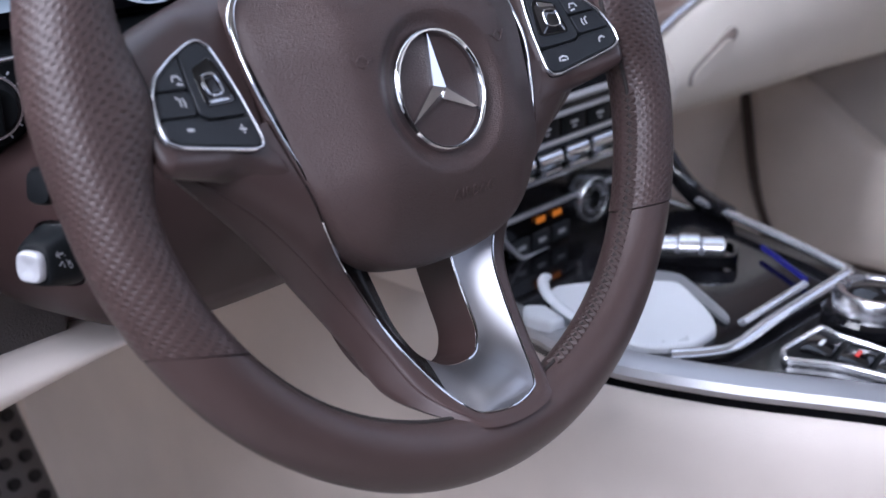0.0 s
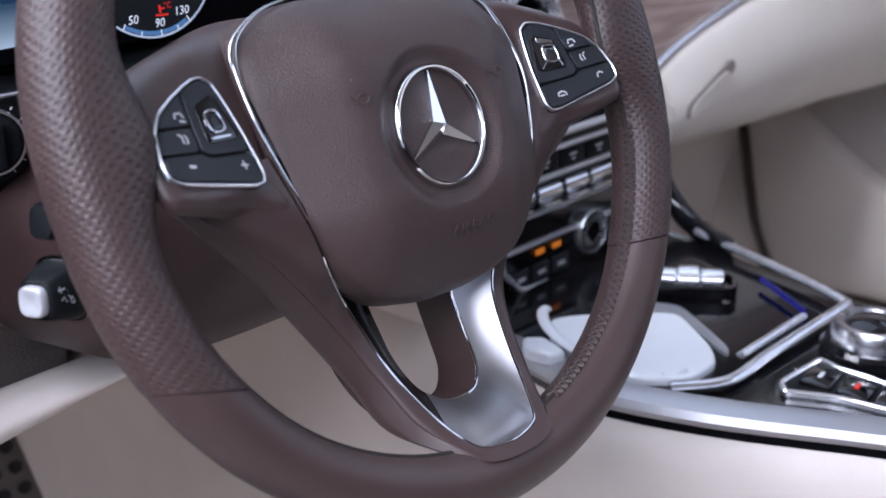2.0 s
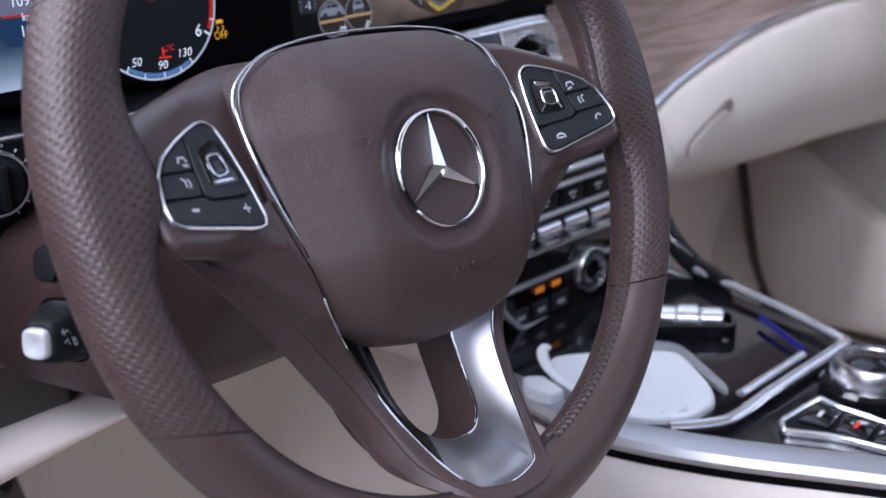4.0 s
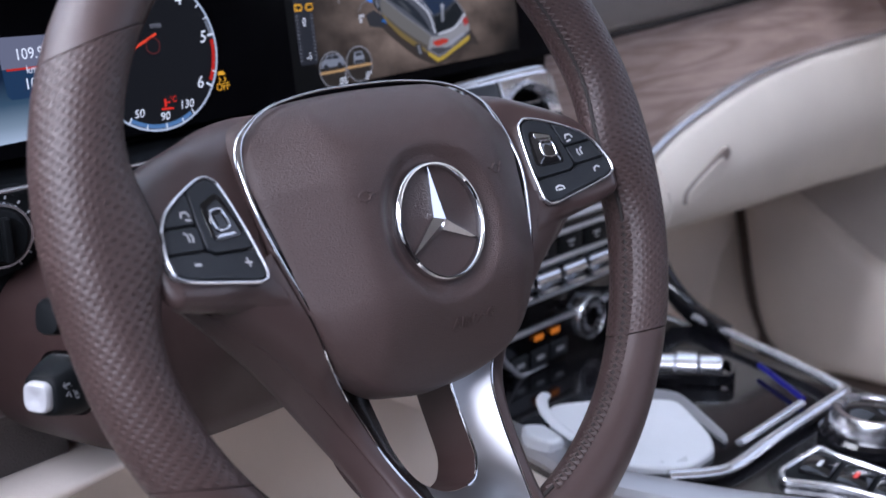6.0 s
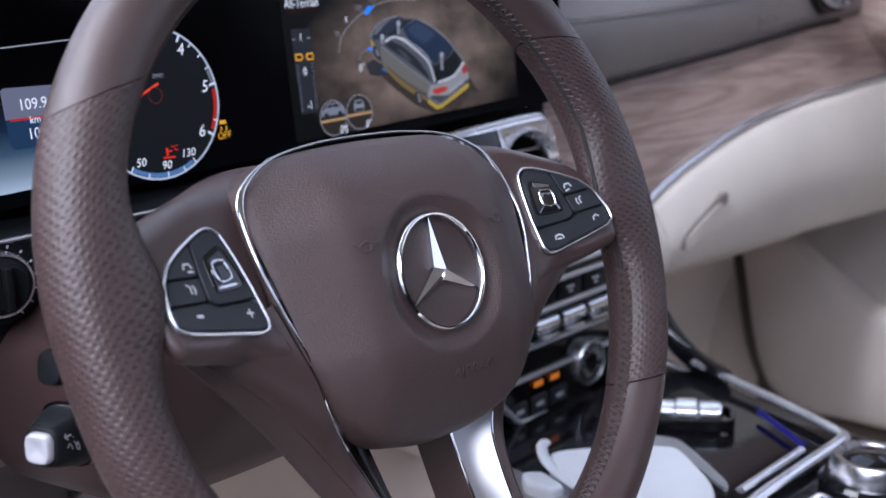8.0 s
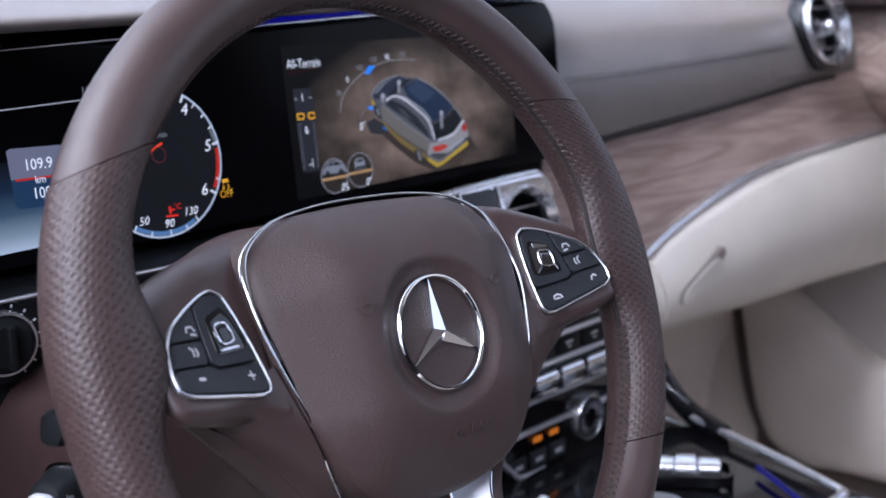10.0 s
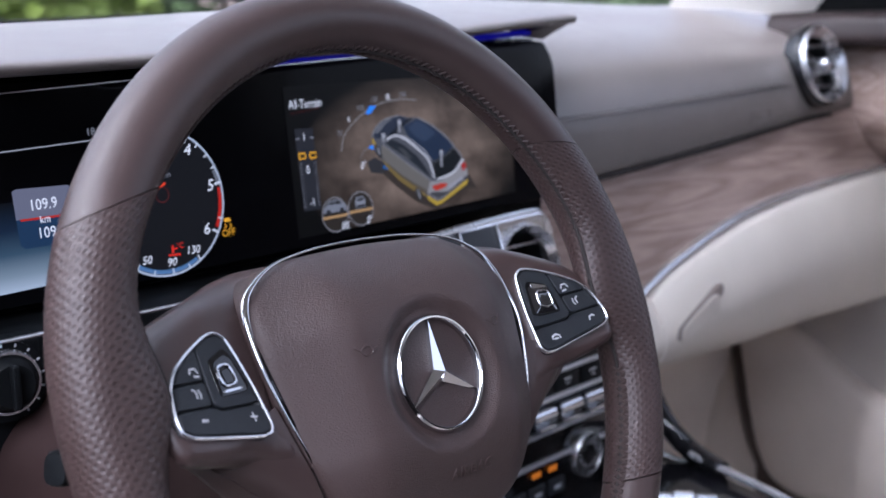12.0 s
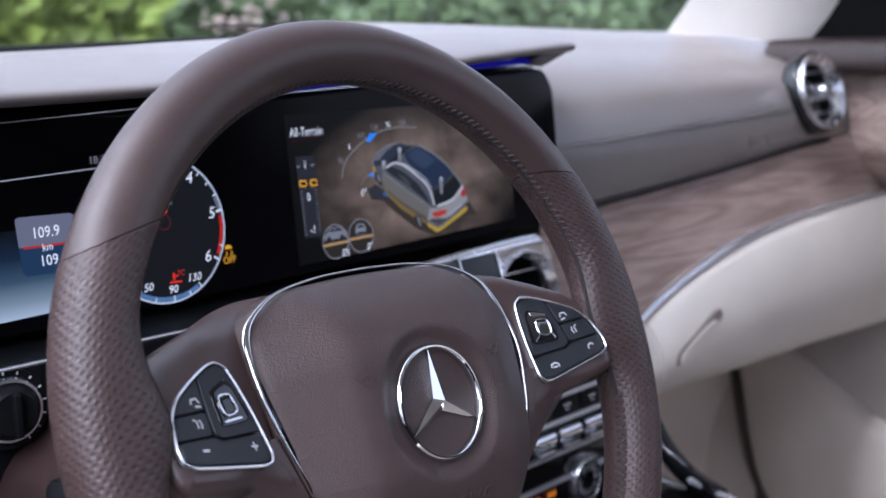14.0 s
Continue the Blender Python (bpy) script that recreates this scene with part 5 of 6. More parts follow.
# plain taupe panels that fill the space above and behind the knee roll
panel_taupe = material("taupe_felt", (0.20, 0.172, 0.158), 0.9, grain=0.8, grain_size=0.002)
part("knee_backing", box(-0.55, -0.05, 0.262, 0.272, 0.487, 0.560, 0.003), panel_taupe, low, "taupe panel beside the knee roll")


def knee(dy, dz, k=1.0):
    prof = [(0.256, 0.027), (0.247, 0.041), (0.236, 0.0455), (0.222, 0.041), (0.213, 0.027), (0.220, 0.009), (0.245, 0.0), (0.30, -0.001)]
    return [(y + dy, 0.473 + dz + h * k) for y, h in prof]


part("knee_roll", swept([(-0.6, knee(-0.01, -0.12, 1.0)), (-0.3, knee(-0.01, -0.035, 1.0)), (-0.2, knee(-0.006, -0.013, 0.85)), (-0.12, knee(-0.003, 0.0010, 0.60)), (-0.03, knee(0.0, 0.0140, 0.26)), (0.04, knee(0.006, 0.0130, 0.26)), (0.14, knee(0.02, 0.006, 0.4)), (0.26, knee(0.05, 0.002, 0.5))], 40, 26), beige, low, "padded beige knee roll", angle=70)
part("knee_backing", box(-0.55, -0.02, 0.275, 0.34, 0.487, 0.560, 0.004), panel_taupe, low, "taupe panel above the knee roll")
part("knee_panel", swept([(-0.6, [(0.26, 0.350), (0.29, 0.34), (0.34, 0.33), (0.44, 0.32)]), (-0.3, [(0.26, 0.432), (0.29, 0.424), (0.34, 0.418), (0.44, 0.412)]), (-0.15, [(0.27, 0.461), (0.30, 0.453), (0.35, 0.448), (0.45, 0.443)]), (0.0, [(0.28, 0.473), (0.31, 0.465), (0.36, 0.460), (0.46, 0.455)]), (0.27, [(0.33, 0.464), (0.34, 0.460), (0.38, 0.458), (0.48, 0.455)])], 16, 12), beige, low, "beige knee cover", angle=70)

# ---------------------------------------------------------------- climate controls
cp = thing("climate_panel", pose(0.405, 0.200, 0.490, 90, 0, 0), "gloss black climate panel with silver keys and a round dial", "control panel")
FACE = rounded([(-0.112, 0.072), (0.114, 0.072), (0.114, -0.035), (0.098, -0.0585), (-0.084, -0.0575), (-0.112, -0.030)], 3, 0.16)
part("face", dome(FACE, lambda u, v: -0.001, 0.002, 0.05, 6), gloss, cp)
part("rim", frame_ring(FACE, 0.0046, -0.004, 0.0022, 0.0012), silver_plastic, cp, "silver rim")
for z, x1 in ((0.059, 0.108), (0.037, 0.108), (0.009, 0.108), (-0.016, -0.012)):
    part("strip", box(-0.108, x1, z - 0.0017, z + 0.0017, -0.003, 0.003, 0.0012, 2), silver_plastic, cp, "silver strip")
part("strip", box(0.022, 0.108, -0.0177, -0.0143, -0.003, 0.003, 0.0012, 2), silver_plastic, cp, "silver strip")
for k in range(6):
    x = -0.0900 + k * 0.036
    part("toggle", moved(tube([Vector((-0.0150, 0, 0)), Vector((-0.0142, 0, 0)), Vector((0.0142, 0, 0)), Vector((0.0150, 0, 0))], lambda t: 0.0045 if t in (0.0, 1.0) else 0.0068, 14, flat=0.8), Matrix.Translation((x, 0.0245, 0.002))), chrome, cp, "satin silver toggle key")
    part("toggle_lip", box(x - 0.0135, x + 0.0135, 0.0128, 0.0170, -0.001, 0.0075, 0.0014, 2), chrome, cp, "chrome lip")
    part("key", box(x - 0.0160, x + 0.0160, 0.040, 0.0565, -0.004, 0.0008, 0.001, 2), black, cp)
    part("key_mark", joined(stroke([(x - 0.005, 0.0495), (x + 0.005, 0.0495)], 0.0022, 0.0012), stroke([(x - 0.002, 0.0455), (x + 0.003, 0.0455)], 0.0018, 0.0012)), white_ink, cp, "pale key mark")
orange = light_material("orange_mark", (0.9, 0.25, 0.02), 0.14)
for k in range(3):
    x = -0.086 + k * 0.0265
    part("lower_key", box(x - 0.0115, x + 0.0115, -0.050, -0.0355, -0.004, 0.0012, 0.0015, 2), button, cp)
    part("lower_mark", stroke([(x - 0.005, -0.0428), (x + 0.005, -0.0428)], 0.004, 0.0016), white_ink, cp, "pale key mark")
for x in (-0.062, -0.040):
    part("orange_mark", joined(stroke([(x - 0.006, -0.0245), (x + 0.006, -0.0245)], 0.0052, 0.0014)), orange, cp, "lit orange mark")
dial = part("dial", moved(lathe([(0.0175, -0.004), (0.0172, 0.003), (0.0155, 0.0062), (0.0001, 0.0062)], 40), Matrix.Translation((0.006, -0.0245, 0))), gloss, cp, "gloss black dial with bright knurls")
part("dial_ring", moved(lathe([(0.0200, -0.003), (0.0200, 0.005), (0.0193, 0.0068), (0.0182, 0.0068), (0.0174, 0.004)], 48), Matrix.Translation((0.006, -0.0245, 0))), silver, dial, "chrome dial ring")
part("dial_knurl", joined(*[moved(box(-0.0006, 0.0006, 0.009, 0.0148, 0.0060, 0.0069, 0.0002, 1), Matrix.Translation((0.006, -0.0245, 0)) @ Matrix.Rotation(radians(a), 4, "Z")) for a in range(0, 360, 20)]), satin, dial)

# ---------------------------------------------------------------- centre console
con = thing("centre_console", pose(0, 0, 0), "beige centre console with gloss black deck and silver edge", "centre console", kind="structure")
EDGE_L = [(0.236, 0.215), (0.222, 0.150), (0.2165, 0.105), (0.2080, 0.055), (0.2120, 0.020), (0.2350, -0.045), (0.2780, -0.135), (0.330, -0.26), (0.345, -0.60)]
EDGE_R = [(0.500, -0.60), (0.490, -0.20), (0.475, -0.06), (0.478, 0.0), (0.492, 0.075), (0.512, 0.135), (0.535, 0.215)]
el, er = spline([(x, y, 0) for x, y in EDGE_L], 60), spline([(x, y, 0) for x, y in EDGE_R], 40)
DECK = el + er
part("deck", dome(DECK, lambda u, v: 0.437, 0.004, 0.03, 6), gloss, con, "gloss black deck")
band = []
for i, p in enumerate(el):
    t = (el[min(i + 1, len(el) - 1)] - el[max(i - 1, 0)]).normalized()
    s = Vector((-t.y, t.x, 0))
    s = s if s.x > 0 else -s
    band.append([p + s * d + Vector((0, 0, z)) for d, z in ((-0.002, 0.4315), (-0.0035, 0.4360), (-0.001, 0.4412), (0.008, 0.4440), (0.019, 0.4435), (0.021, 0.438))])
part("edge_band", loft(band, False), inlay, con, "satin silver edge band")
part("gap", loft([[p + Vector((-0.001, 0, 0.4330)), p + Vector((0.001, 0, 0.428)), p + Vector((0.003, 0, 0.420))] for p in el], False), core, con, "dark joint")
part("side", loft([[p + Vector((dx, 0, z)) for dx, z in ((0.002, 0.4255), (-0.003, 0.4225), (-0.011, 0.404), (-0.014, 0.385), (-0.012, 0.33), (-0.004, 0.20), (0.0, -0.12))] for p in spline([(0.260, 1.02, 0), (0.250, 0.70, 0), (0.24, 0.40, 0)] + [(x, y, 0) for x, y in EDGE_L], 60)], False), console_beige, con, "beige console side", angle=70)
part("side", loft([[p + Vector((dx, 0, z)) for dx, z in ((0.0, 0.425), (0.01, 0.39), (0.012, 0.25), (0.01, -0.12))] for p in er + [Vector((0.54, 0.62, 0))]], False), console_beige, con, "beige console side", angle=70)
part("stack_side", loft([[p + Vector((0, 0, z)) for z in (0.405, 0.46, 0.52, 0.60)] for p in spline([(0.2615, 1.02, 0), (0.2515, 0.70, 0), (0.2415, 0.40, 0), (0.2385, 0.224, 0), (0.2460, 0.2165, 0), (0.30, 0.2165, 0)], 30)], False), beige, con, "beige side of the centre stack", angle=70)
part("stack", swept([(0.300, [(0.245, 0.60), (0.222, 0.56), (0.222, 0.42), (0.20, 0.395)]), (0.40, [(0.245, 0.60), (0.222, 0.56), (0.222, 0.42), (0.20, 0.395)]), (0.525, [(0.245, 0.60), (0.222, 0.56), (0.222, 0.44), (0.20, 0.42)])], 10, 12), black, con, "black centre stack")
part("stack_cheek", tube(spline([(0.528, 0.235, 0.60), (0.528, 0.218, 0.52), (0.530, 0.200, 0.475), (0.522, 0.165, 0.449), (0.500, 0.115, 0.443)], 30), 0.010, 12), gloss, con, "gloss black side strut")
part("rail", tube([Vector(p) for p in spline([(0.508, 0.150, 0.448), (0.494, 0.100, 0.446), (0.472, 0.035, 0.445), (0.452, -0.010, 0.445), (0.446, -0.0205, 0.445), (0.436, -0.0225, 0.445), (0.400, -0.0210, 0.444), (0.330, -0.0190, 0.443), (0.288, -0.0190, 0.442), (0.268, -0.0135, 0.442), (0.243, 0.0075, 0.442)], 70)], 0.0052, 10, flat=0.7), silver, con, "silver tray rail")
part("rail", tube([Vector((0.400 - 0.090 * t, -0.0085 + 0.001 * t, 0.446)) for t in (i / 12 for i in range(13))], 0.0036, 10, flat=0.8), silver, con, "short silver rail")
part("light_strip", tube(spline([(0.452, 0.055, 0.444), (0.430, 0.020, 0.443), (0.416, -0.002, 0.442)], 16), 0.0022, 8), blue, con, "blue ambient light strip")
lid = thing("tray_lid", pose(0, 0, 0), "pale satin grey roller lid over the console tray", "tray lid")
pale_lid = material("pale_satin_lid", (0.72, 0.75, 0.79), 0.3, 0.1, vary=0.03)
part("cover", dome(rounded([(0.236, 0.034), (0.262, 0.004), (0.296, 0.003), (0.318, 0.020), (0.347, 0.066), (0.336, 0.080), (0.302, 0.110), (0.268, 0.1310), (0.2385, 0.104)], 3), lambda u, v: 0.4425 + 0.010 * max(0.0, (v - 0.02) / 0.14), 0.003, 0.008, 6), pale_lid, lid)
part("lid_frame", tube(spline([(0.233, 0.050, 0.446), (0.236, 0.085, 0.450), (0.244, 0.112, 0.455), (0.258, 0.1285, 0.457), (0.268, 0.1330, 0.457)], 40), 0.0044, 12, flat=0.6), pale_lid, lid, "raised pale lid frame")
part("hinge", dome(rounded([(0.216, 0.088), (0.230, 0.084), (0.240, 0.112), (0.228, 0.124), (0.216, 0.112)], 3), lambda u, v: 0.451, 0.004, 0.010, 5), pale_lid, lid, "pale rounded hinge end")
part("liner", dome(rounded([(0.314, 0.006), (0.326, 0.010), (0.372, 0.080), (0.360, 0.106), (0.338, 0.100), (0.350, 0.066)], 2), lambda u, v: 0.4405, 0.001, 0.003, 4), material("grey_liner", (0.22, 0.225, 0.24), 0.35), lid, "grey tray liner")
roll = thing("volume_roller", pose(0.405, 0.094, 0.446, 0, 0, -57), "polished metal roller on the console", "roller")
for dx, r in ((-0.019, 0.0105), (-0.001, 0.0130), (0.018, 0.0105)):
    part("drum", moved(tube([Vector((-0.0095, 0, 0)), Vector((-0.0078, 0, 0)), Vector((0.0078, 0, 0)), Vector((0.0095, 0, 0))], lambda t, r=r: r * 0.72 if t in (0.0, 1.0) else r, 20, flat=0.8), Matrix.Translation((dx, 0, 0.003))), silver, roll, "bright metal drum")
part("roller_frame", moved(frame_ring(rounded([(-0.038, -0.020), (0.038, -0.020), (0.038, 0.020), (-0.038, 0.020)], 3), 0.004, -0.006, 0.003, 0.001), Matrix.Identity(4)), gloss, roll, "gloss black frame")
ctl = thing("rotary_controller", pose(0.388, -0.068, 0.439), "satin silver rotary controller on the console", "controller")
part("base", lathe([(0.036, 0.0), (0.036, 0.006), (0.033, 0.009), (0.026, 0.009)], 48), gloss, ctl)
part("ring", lathe([(0.0290, 0.008), (0.0290, 0.020), (0.0265, 0.024), (0.0215, 0.0235), (0.020, 0.020)], 48), satin, ctl, "satin silver ring")
part("cap", lathe([(0.0205, 0.012), (0.0205, 0.021), (0.017, 0.024), (0.0001, 0.025)], 40), gloss, ctl, "gloss black cap")
key_row = thing("console_keys", pose(0, 0, 0), "row of black console keys in a silver frame", "key row")
KF = rounded([(0.286, -0.052), (0.300, -0.042), (0.352, -0.046), (0.346, -0.066), (0.340, -0.20), (0.316, -0.20), (0.302, -0.085)], 3, 0.16)
part("frame", moved(frame_ring(KF, 0.0042, -0.002, 0.004, 0.0012), Matrix.Translation((0, 0, 0.4385))), silver, key_row, "silver frame")
part("key_bed", moved(dome(KF, lambda u, v: 0.001, 0.001, 0.003, 4), Matrix.Translation((0, 0, 0.4385))), black, key_row)
for k in range(5):
    y = -0.062 - k * 0.026
    part("key", moved(box(-0.014, 0.014, -0.011, 0.011, 0.0, 0.0045, 0.0015, 2), Matrix.Translation((0.322, y, 0.4385)) @ pose(0, 0, 0, 0, 0, 8)), gloss, key_row)
    part("key_mark", moved(stroke([(-0.005, 0), (0.005, 0)], 0.003), Matrix.Translation((0.322, y, 0.4436)) @ pose(0, 0, 0, 0, 0, 8)), white_ink if k != 1 else rm, key_row, "pale key mark" if k != 1 else "red key mark")

# ---------------------------------------------------------------- footwells, door, pillar, glass, roof
tagged(part("floor", box(-0.6, 1.22, -1.4, 1.05, -0.17, -0.12), carpet), "beige carpeted cabin floor", "floor", kind="structure")
tagged(part("wall_front", swept([(-0.6, [(0.42, 0.456), (0.75, 0.44), (0.98, 0.26), (1.0, -0.12)]), (0.30, [(0.46, 0.456), (0.75, 0.44), (0.98, 0.26), (1.0, -0.12)]), (0.56, [(0.34, 0.47), (0.50, 0.42), (0.66, 0.25), (0.70, -0.12)]), (0.98, [(0.33, 0.47), (0.46, 0.42), (0.58, 0.25), (0.62, -0.12)]), (1.19, [(0.33, 0.47), (0.44, 0.40), (0.50, 0.25), (0.54, -0.12)])], 30, 14), beige, angle=70), "beige trimmed front of the footwells", "wall", kind="structure")
pedal = thing("pedal", pose(0.014, 0.560, 0.225, 55, 0, 0), "black rubber pedal with round studs in the footwell", "pedal")
part("plate", box(-0.045, 0.045, -0.065, 0.065, -0.012, 0.0, 0.006), material("pedal_steel", (0.16, 0.15, 0.145), 0.4, 0.6, vary=0.1), pedal, "dull steel pedal plate")
for i in range(4):
    for j in range(6):
        part("stud", moved(lathe([(0.0062, -0.001), (0.0055, 0.005), (0.0001, 0.0055)], 12), Matrix.Translation((-0.031 + i * 0.0205, -0.052 + j * 0.0205, 0))), rubber, pedal)

# dark brown for the painted shade in front of the door pocket
shade_brown = material("brown_pocket_shade", (0.085, 0.066, 0.056), 0.75, grain=0.3, grain_size=0.001)
# carpet with the brownish shadow below the pocket put into its colour
foot_carpet = material("shaded_carpet", (0.10, 0.075, 0.062), 0.95, grain=1.0, grain_size=0.003, vary=0.15, patch=0.02)
mirror_corner = material("matt_black_corner", (0.004, 0.004, 0.0045), 0.7, spec=0.08)
door = thing("door_1", pose(0, 0, 0), "beige passenger door panel with wood trim and a curved pocket", "door", kind="structure")
def along_door(name, prof, ys, mat, label, m=20):
    """A moulding of the door: prof gives (x, z) pairs, drawn along y."""
    secs = [spline([(x, 0, z) for x, z in prof], m) for y in ys]
    return part(name, loft([[Vector((p.x, y, p.z)) for p in s] for s, y in zip(secs, ys)], False), mat, door, label, angle=70)


DOOR_Y = [-1.4, -0.8, -0.3, 0.0, 0.2, 0.30, 0.40, 0.46]
along_door("panel", [(1.20, 0.02), (1.195, 0.20), (1.185, 0.42), (1.178, 0.55), (1.172, 0.62), (1.172, 0.645)], DOOR_Y, material("taupe_door_trim", (0.46, 0.42, 0.385), 0.6, grain=0.35, grain_size=0.0013, vary=0.06, patch=0.08), "taupe door panel")
POCKET = [(0.455, 0.415), (0.425, 0.401), (0.390, 0.382), (0.351, 0.357), (0.298, 0.320), (0.242, 0.296), (0.10, 0.270), (-0.2, 0.255), (-0.9, 0.255)]
POCKET_FOOT = [(0.462, 0.400), (0.448, 0.325), (0.436, 0.262), (0.420, 0.205), (0.395, 0.166), (0.340, 0.147), (0.24, 0.150), (-0.2, 0.150), (-0.9, 0.150)]
pocket_top, pocket_foot = spline([(1.15, y, z) for y, z in POCKET], 64), spline([(1.15, y, z) for y, z in POCKET_FOOT], 64)


def pocket_ring(p, q):
    """From the door over the lip, down the bulging face and back under the rounded foot."""
    d = (q - p).normalized()
    deep = (q - p).length
    ring = [(1.194, p - d * 0.014), (1.170, p - d * 0.014), (1.158, p - d * 0.009), (1.152, p), (1.149, p + d * min(0.02, deep * 0.3))]
    ring += [(1.1475 - 0.006 * math.sin(math.pi * k), p.lerp(q, k)) for k in (0.3, 0.5, 0.7, 0.85)]
    ring += [(1.149, q - d * 0.004), (1.154, q + d * 0.003), (1.164, q + d * 0.007), (1.176, q + d * 0.008), (1.194, q + d * 0.006)]
    return [Vector((x, v.y, v.z)) for x, v in ring]


part("pocket", loft([pocket_ring(p, q) for p, q in zip(pocket_top, pocket_foot)], False), door_beige, door, "bulging beige door pocket with a rounded corner", angle=70)
# added tube that imitates the soft shade along the pocket's front edge
part("pocket_shade", tube([Vector((1.168, v.y + 0.016, v.z + 0.004)) for v in pocket_foot[:36]], 0.010, 12), shade_brown, door, "brown tube standing in for shade at the pocket's edge")
along_door("carpet_foot", [(1.188, 0.30), (1.184, 0.16), (1.190, 0.02), (1.192, -0.11)], [-1.4, -0.8, -0.3, 0.0, 0.2, 0.30, 0.40, 0.44], foot_carpet, "carpet at the foot of the door, shade in its brown")
along_door("wood_trim", [(1.176, 0.640), (1.165, 0.646), (1.130, 0.664), (1.100, 0.690), (1.090, 0.725), (1.090, 0.785), (1.094, 0.797)], [-1.4, -0.6, 0.0, 0.20, 0.30, 0.34], wood, "wood door trim")
along_door("belt", [(1.094, 0.796), (1.046, 0.800), (1.040, 0.820), (1.052, 0.838), (1.10, 0.842)], [-1.4, -0.6, 0.0, 0.20, 0.30, 0.37], belt_brown, "dark brown leather belt line")
part("sail", loft([[Vector((1.09, 0.40, 0.838)), Vector((1.085, 0.10, 0.838))], [Vector((1.06, 0.30, 0.93)), Vector((1.07, 0.10, 0.93))], [Vector((1.00, 0.02, 1.18)), Vector((1.00, -0.02, 1.18))]], False), mirror_corner, door, "matt black mirror corner")
part("kick_panel", loft([[Vector((1.20, 0.44, z)), Vector((1.17, 0.50, z)), Vector((1.14, 0.75, z))] for z in (-0.12, 0.25, 0.47)], False), door_beige, door, "beige kick panel")

tagged(part("trim", loft([[Vector(p) for p in r] for r in (
    ((1.002, 0.495, 0.845), (0.993, 0.490, 0.850), (1.035, 0.42, 0.846), (1.072, 0.350, 0.835), (1.10, 0.33, 0.83)),
    ((0.990, 0.417, 0.930), (0.982, 0.415, 0.935), (1.008, 0.345, 0.932), (1.048, 0.275, 0.925), (1.08, 0.25, 0.92)),
    ((0.923, 0.222, 1.065), (0.915, 0.22, 1.07), (0.955, 0.15, 1.07), (0.99, 0.08, 1.06), (1.02, 0.05, 1.06)),
    ((0.838, -0.048, 1.225), (0.83, -0.05, 1.23), (0.87, -0.12, 1.23), (0.90, -0.18, 1.22), (0.93, -0.2, 1.22)))], False), pale), "pale cloth windscreen pillar trim", "pillar", kind="structure")
glassm = bpy.data.materials.new("clear_glass")
glassm.use_nodes = True
gb = glassm.node_tree.nodes["Principled BSDF"]
gb.inputs["Base Color"].default_value = (0.93, 0.97, 0.95, 1)
gb.inputs["Roughness"].default_value, gb.inputs["Transmission Weight"].default_value, gb.inputs["IOR"].default_value = 0.0, 1.0, 1.08
ws = box(-0.62, 1.0, -0.5, 0.5, -0.002, 0.002)
for v in ws.verts:
    if v.co.x > 0.9:
        v.co.x = 1.02 + 0.62 * (v.co.y + 0.5)
ws = moved(ws, Matrix.Translation((0, 0.44, 1.055)) @ pose(0, 0, 0, -33.5, 0, 0))
wsh = tagged(part("window_1", ws, glassm), "clear windscreen glass", "windscreen", kind="structure")
wsh.visible_shadow = False
tagged(part("trim", loft([[Vector((x, y, z)) for y, z in ((0.815, 0.80), (0.815, zt), (0.860, zt), (0.860, 0.80))] for x, zt in ((-0.62, 0.840), (0.0, 0.8445), (0.3, 0.8520), (0.55, 0.8585), (0.80, 0.8670), (1.06, 0.869))], True, True), frit), "black base of the windscreen", "trim", kind="structure")
tagged(part("ceiling", box(-0.52, 0.99, -1.0, 0.06, 1.28, 1.32, 0.01), pale), "pale cloth headliner", "ceiling", kind="structure")
# unseen wall, added dark and cut low to set the light from behind
tagged(part("wall_rear", box(-0.62, 1.15, -1.04, -1.00, 0.0, 1.03), belt_brown), "unseen dark wall that limits light from behind", "wall", kind="structure")
# unseen blocker, added against low light from behind on the left
tagged(part("wall_left", box(-0.50, -0.46, -1.0, -0.34, 0.0, 0.93), belt_brown), "unseen dark wall that blocks low light from rear left", "wall", kind="structure")
# two unseen blockers, added to keep sun off the knee roll
tagged(part("wall_left", joined(box(-0.54, -0.48, 0.16, 0.80, 0.0, 0.84), box(-0.54, -0.482, 0.03, 0.159, 0.0, 1.12)), belt_brown), "unseen dark walls that keep left light off the knee roll", "wall", kind="structure")
# unseen low blocker, its height set by the light wanted in the footwell
tagged(part("wall_left", box(-0.54, -0.46, -0.339, 0.029, 0.0, 0.58, 0.02), belt_brown), "unseen dark low wall that blocks light from below left", "sill", kind="structure")
tagged(part("wall_side", box(1.08, 1.12, -1.4, -0.9, 0.80, 1.32), pale), "pale rear side pillar", "wall", kind="structure")

# ---------------------------------------------------------------- outside
gravel = material("dark_gravel", (0.085, 0.083, 0.08), 0.9, grain=1.0, grain_size=0.03, vary=0.2, patch=0.8)
tagged(part("ground", flat([(-400, -400), (400, -400), (400, 400), (-400, 400)], -0.35), gravel), "dark gravel ground outside the car", "ground", kind="structure")
leaf = material("green_leaves", (0.10, 0.15, 0.06), 0.6, vary=0.5, patch=0.35)
leaf_dark = material("dark_leaves", (0.055, 0.10, 0.04), 0.6, vary=0.5, patch=0.35)
leaf_lime = material("lime_leaves", (0.24, 0.31, 0.06), 0.6, vary=0.35, patch=0.25)
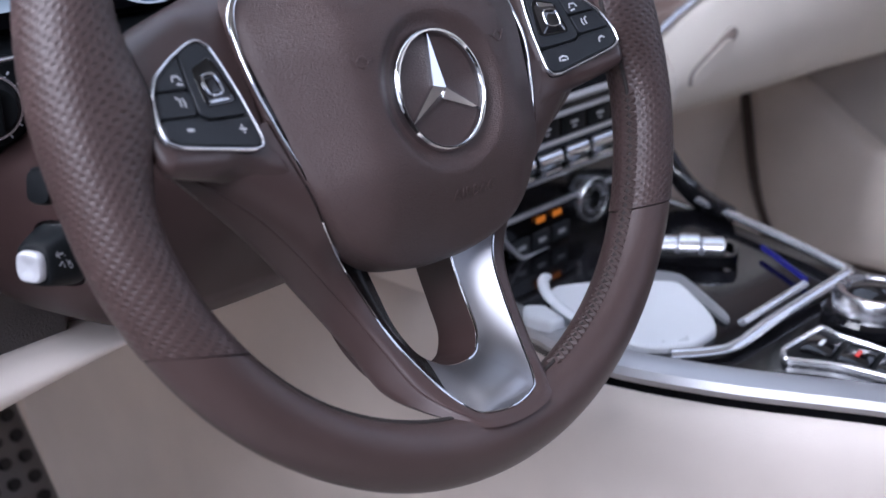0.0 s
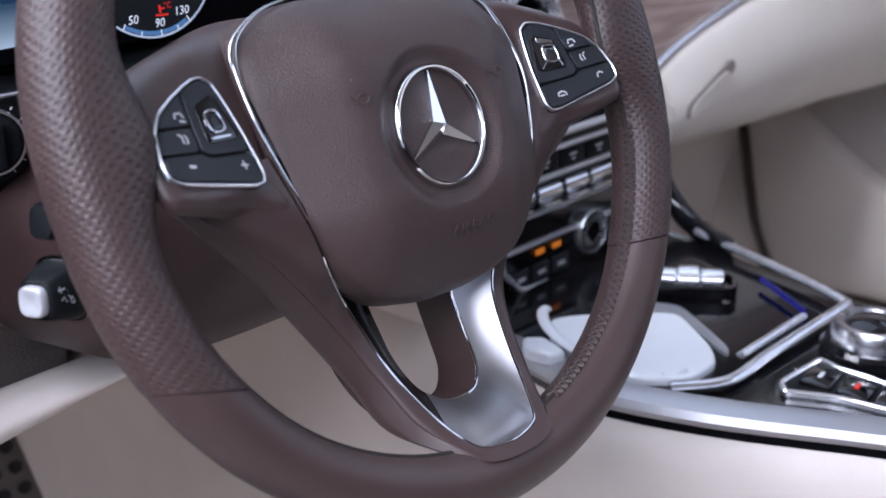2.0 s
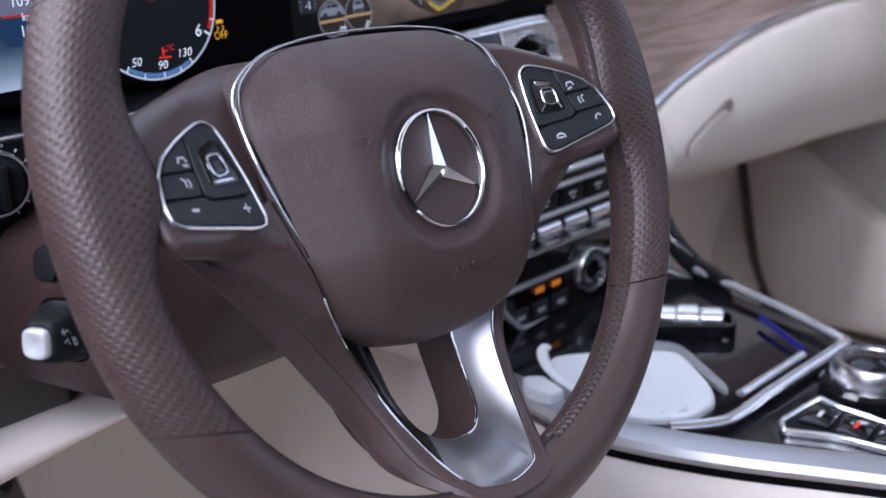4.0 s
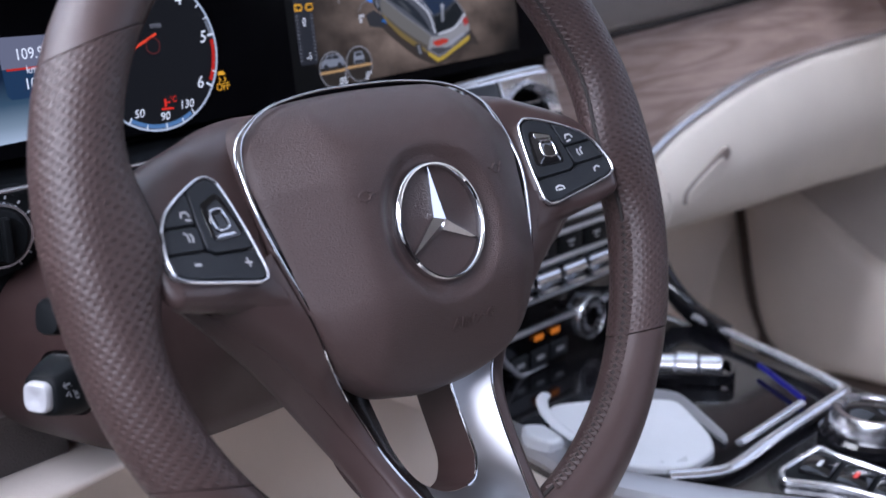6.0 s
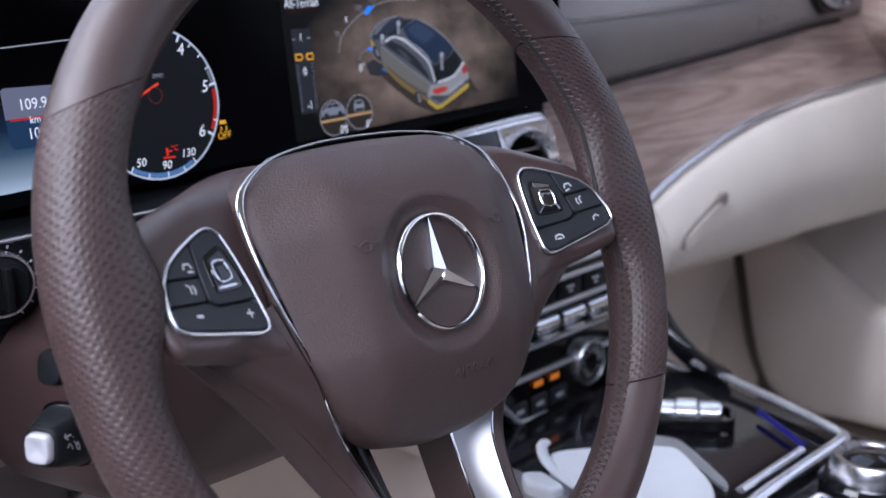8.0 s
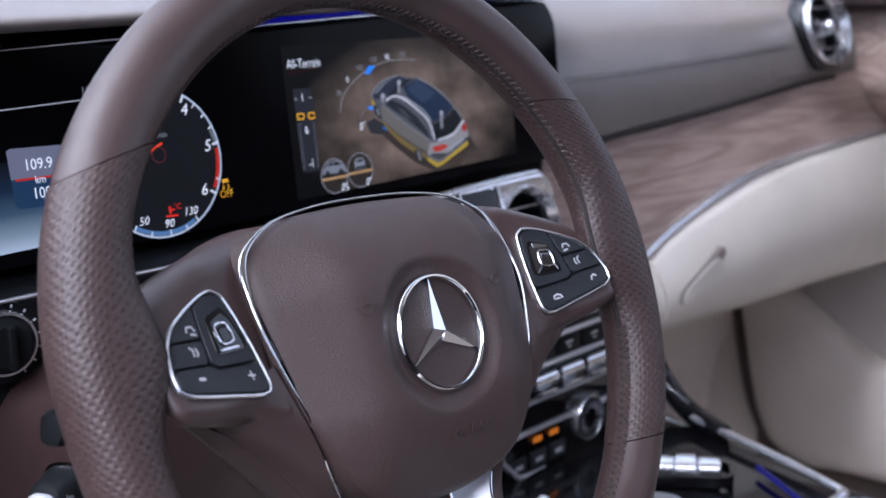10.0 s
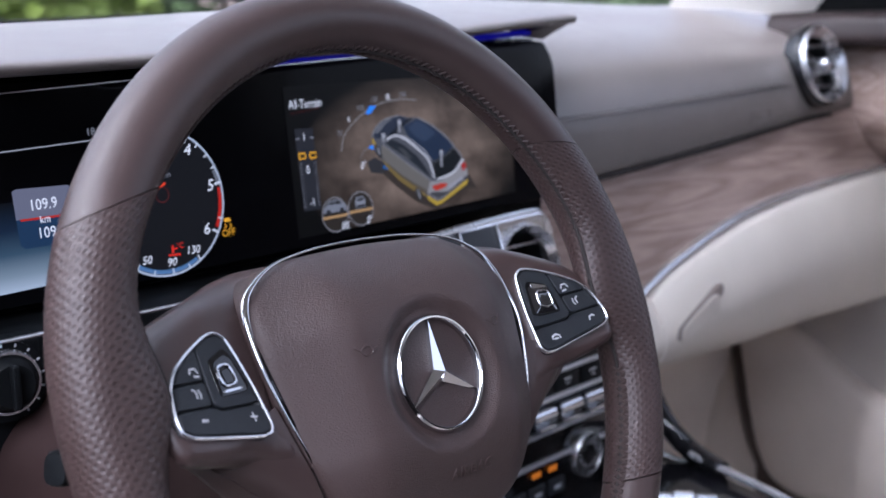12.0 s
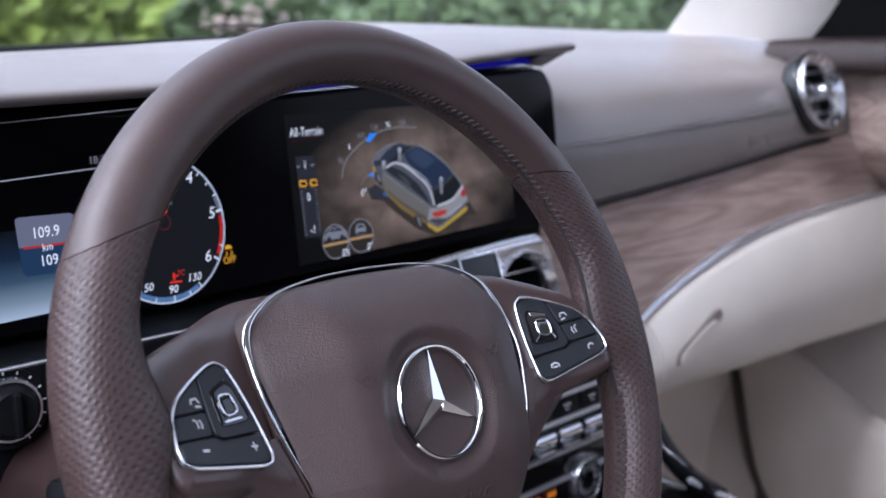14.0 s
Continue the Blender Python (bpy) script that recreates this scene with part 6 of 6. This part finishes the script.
petal = material("pale_pink_petals", (0.48, 0.36, 0.32), 0.6, vary=0.3, patch=0.2)
bark = material("grey_bark", (0.10, 0.085, 0.07), 0.9, grain=0.8, grain_size=0.02, vary=0.3, patch=0.2)


def foliage(n, x0, x1, y0, y1, z0, z1, size, seed=7):
    rnd = np.random.RandomState(seed)
    verts, faces = [], []
    for k in range(n):
        c = Vector((rnd.uniform(x0, x1), rnd.uniform(y0, y1), 0))
        top = z1 * (0.75 + 0.25 * math.sin(c.x * 1.1) * math.cos(c.x * 0.43 + 1))
        c.z = rnd.uniform(z0, top)
        q = Euler(rnd.uniform(0, 6.28, 3)).to_matrix()
        s = size * rnd.uniform(0.5, 1.4)
        i = len(verts)
        verts += [c + q @ Vector(p) * s for p in ((0, -1, 0), (0.5, 0, 0.1), (0, 1, 0), (-0.5, 0, 0.1))]
        faces.append((i, i + 1, i + 2, i + 3))
    me = bpy.data.meshes.new("hedge")
    me.from_pydata([tuple(v) for v in verts], [], faces)
    return me


HEDGES = [((9000, 1.5, 18, 8.0, 9.8, -0.35, 3.4, 0.16), leaf_dark, "dark green hedge of small leaves beyond the car"),
          ((2600, 2.4, 3.75, 5.6, 6.6, -0.35, 1.9, 0.10, 3), leaf_lime, "bright lime green bush beyond the car"),
          ((1500, 4.6, 6.2, 6.6, 7.4, -0.35, 1.7, 0.12, 5), leaf, "green bush of small leaves beyond the car"),
          ((3000, 10.2, 14.5, 7.0, 8.0, -0.35, 1.9, 0.13, 9), leaf, "green leafy bush beyond the car"),
          ((3600, 6.6, 10.0, 7.2, 8.0, -0.35, 1.9, 0.12, 11), leaf, "green bush of small leaves beyond the car"),
          ((60, 4.55, 5.45, 6.3, 6.6, 0.85, 1.5, 0.05, 13), petal, "pale pink blossom on the bush beyond the car"),
          ((30, 6.5, 7.0, 6.8, 7.1, 0.8, 1.3, 0.05, 17), petal, "pale pink blossom on the bush beyond the car")]
for args, mtl, lab in HEDGES:
    me = foliage(*args)
    me.materials.append(mtl)
    tagged(new("hedge", me), lab, "hedge", kind="stuff")
for x, y, r in ((4.75, 7.7, 0.10), (10.3, 7.6, 0.13)):
    tagged(part("tree_trunk", tube([Vector((x, y, -0.35)), Vector((x + 0.03, y, 0.4)), Vector((x - 0.02, y + 0.03, 1.4)), Vector((x + 0.04, y, 3.2))], lambda t, r=r: r * (1.15 - 0.4 * t), 14), bark), "grey tree trunk between the bushes", "tree trunk")
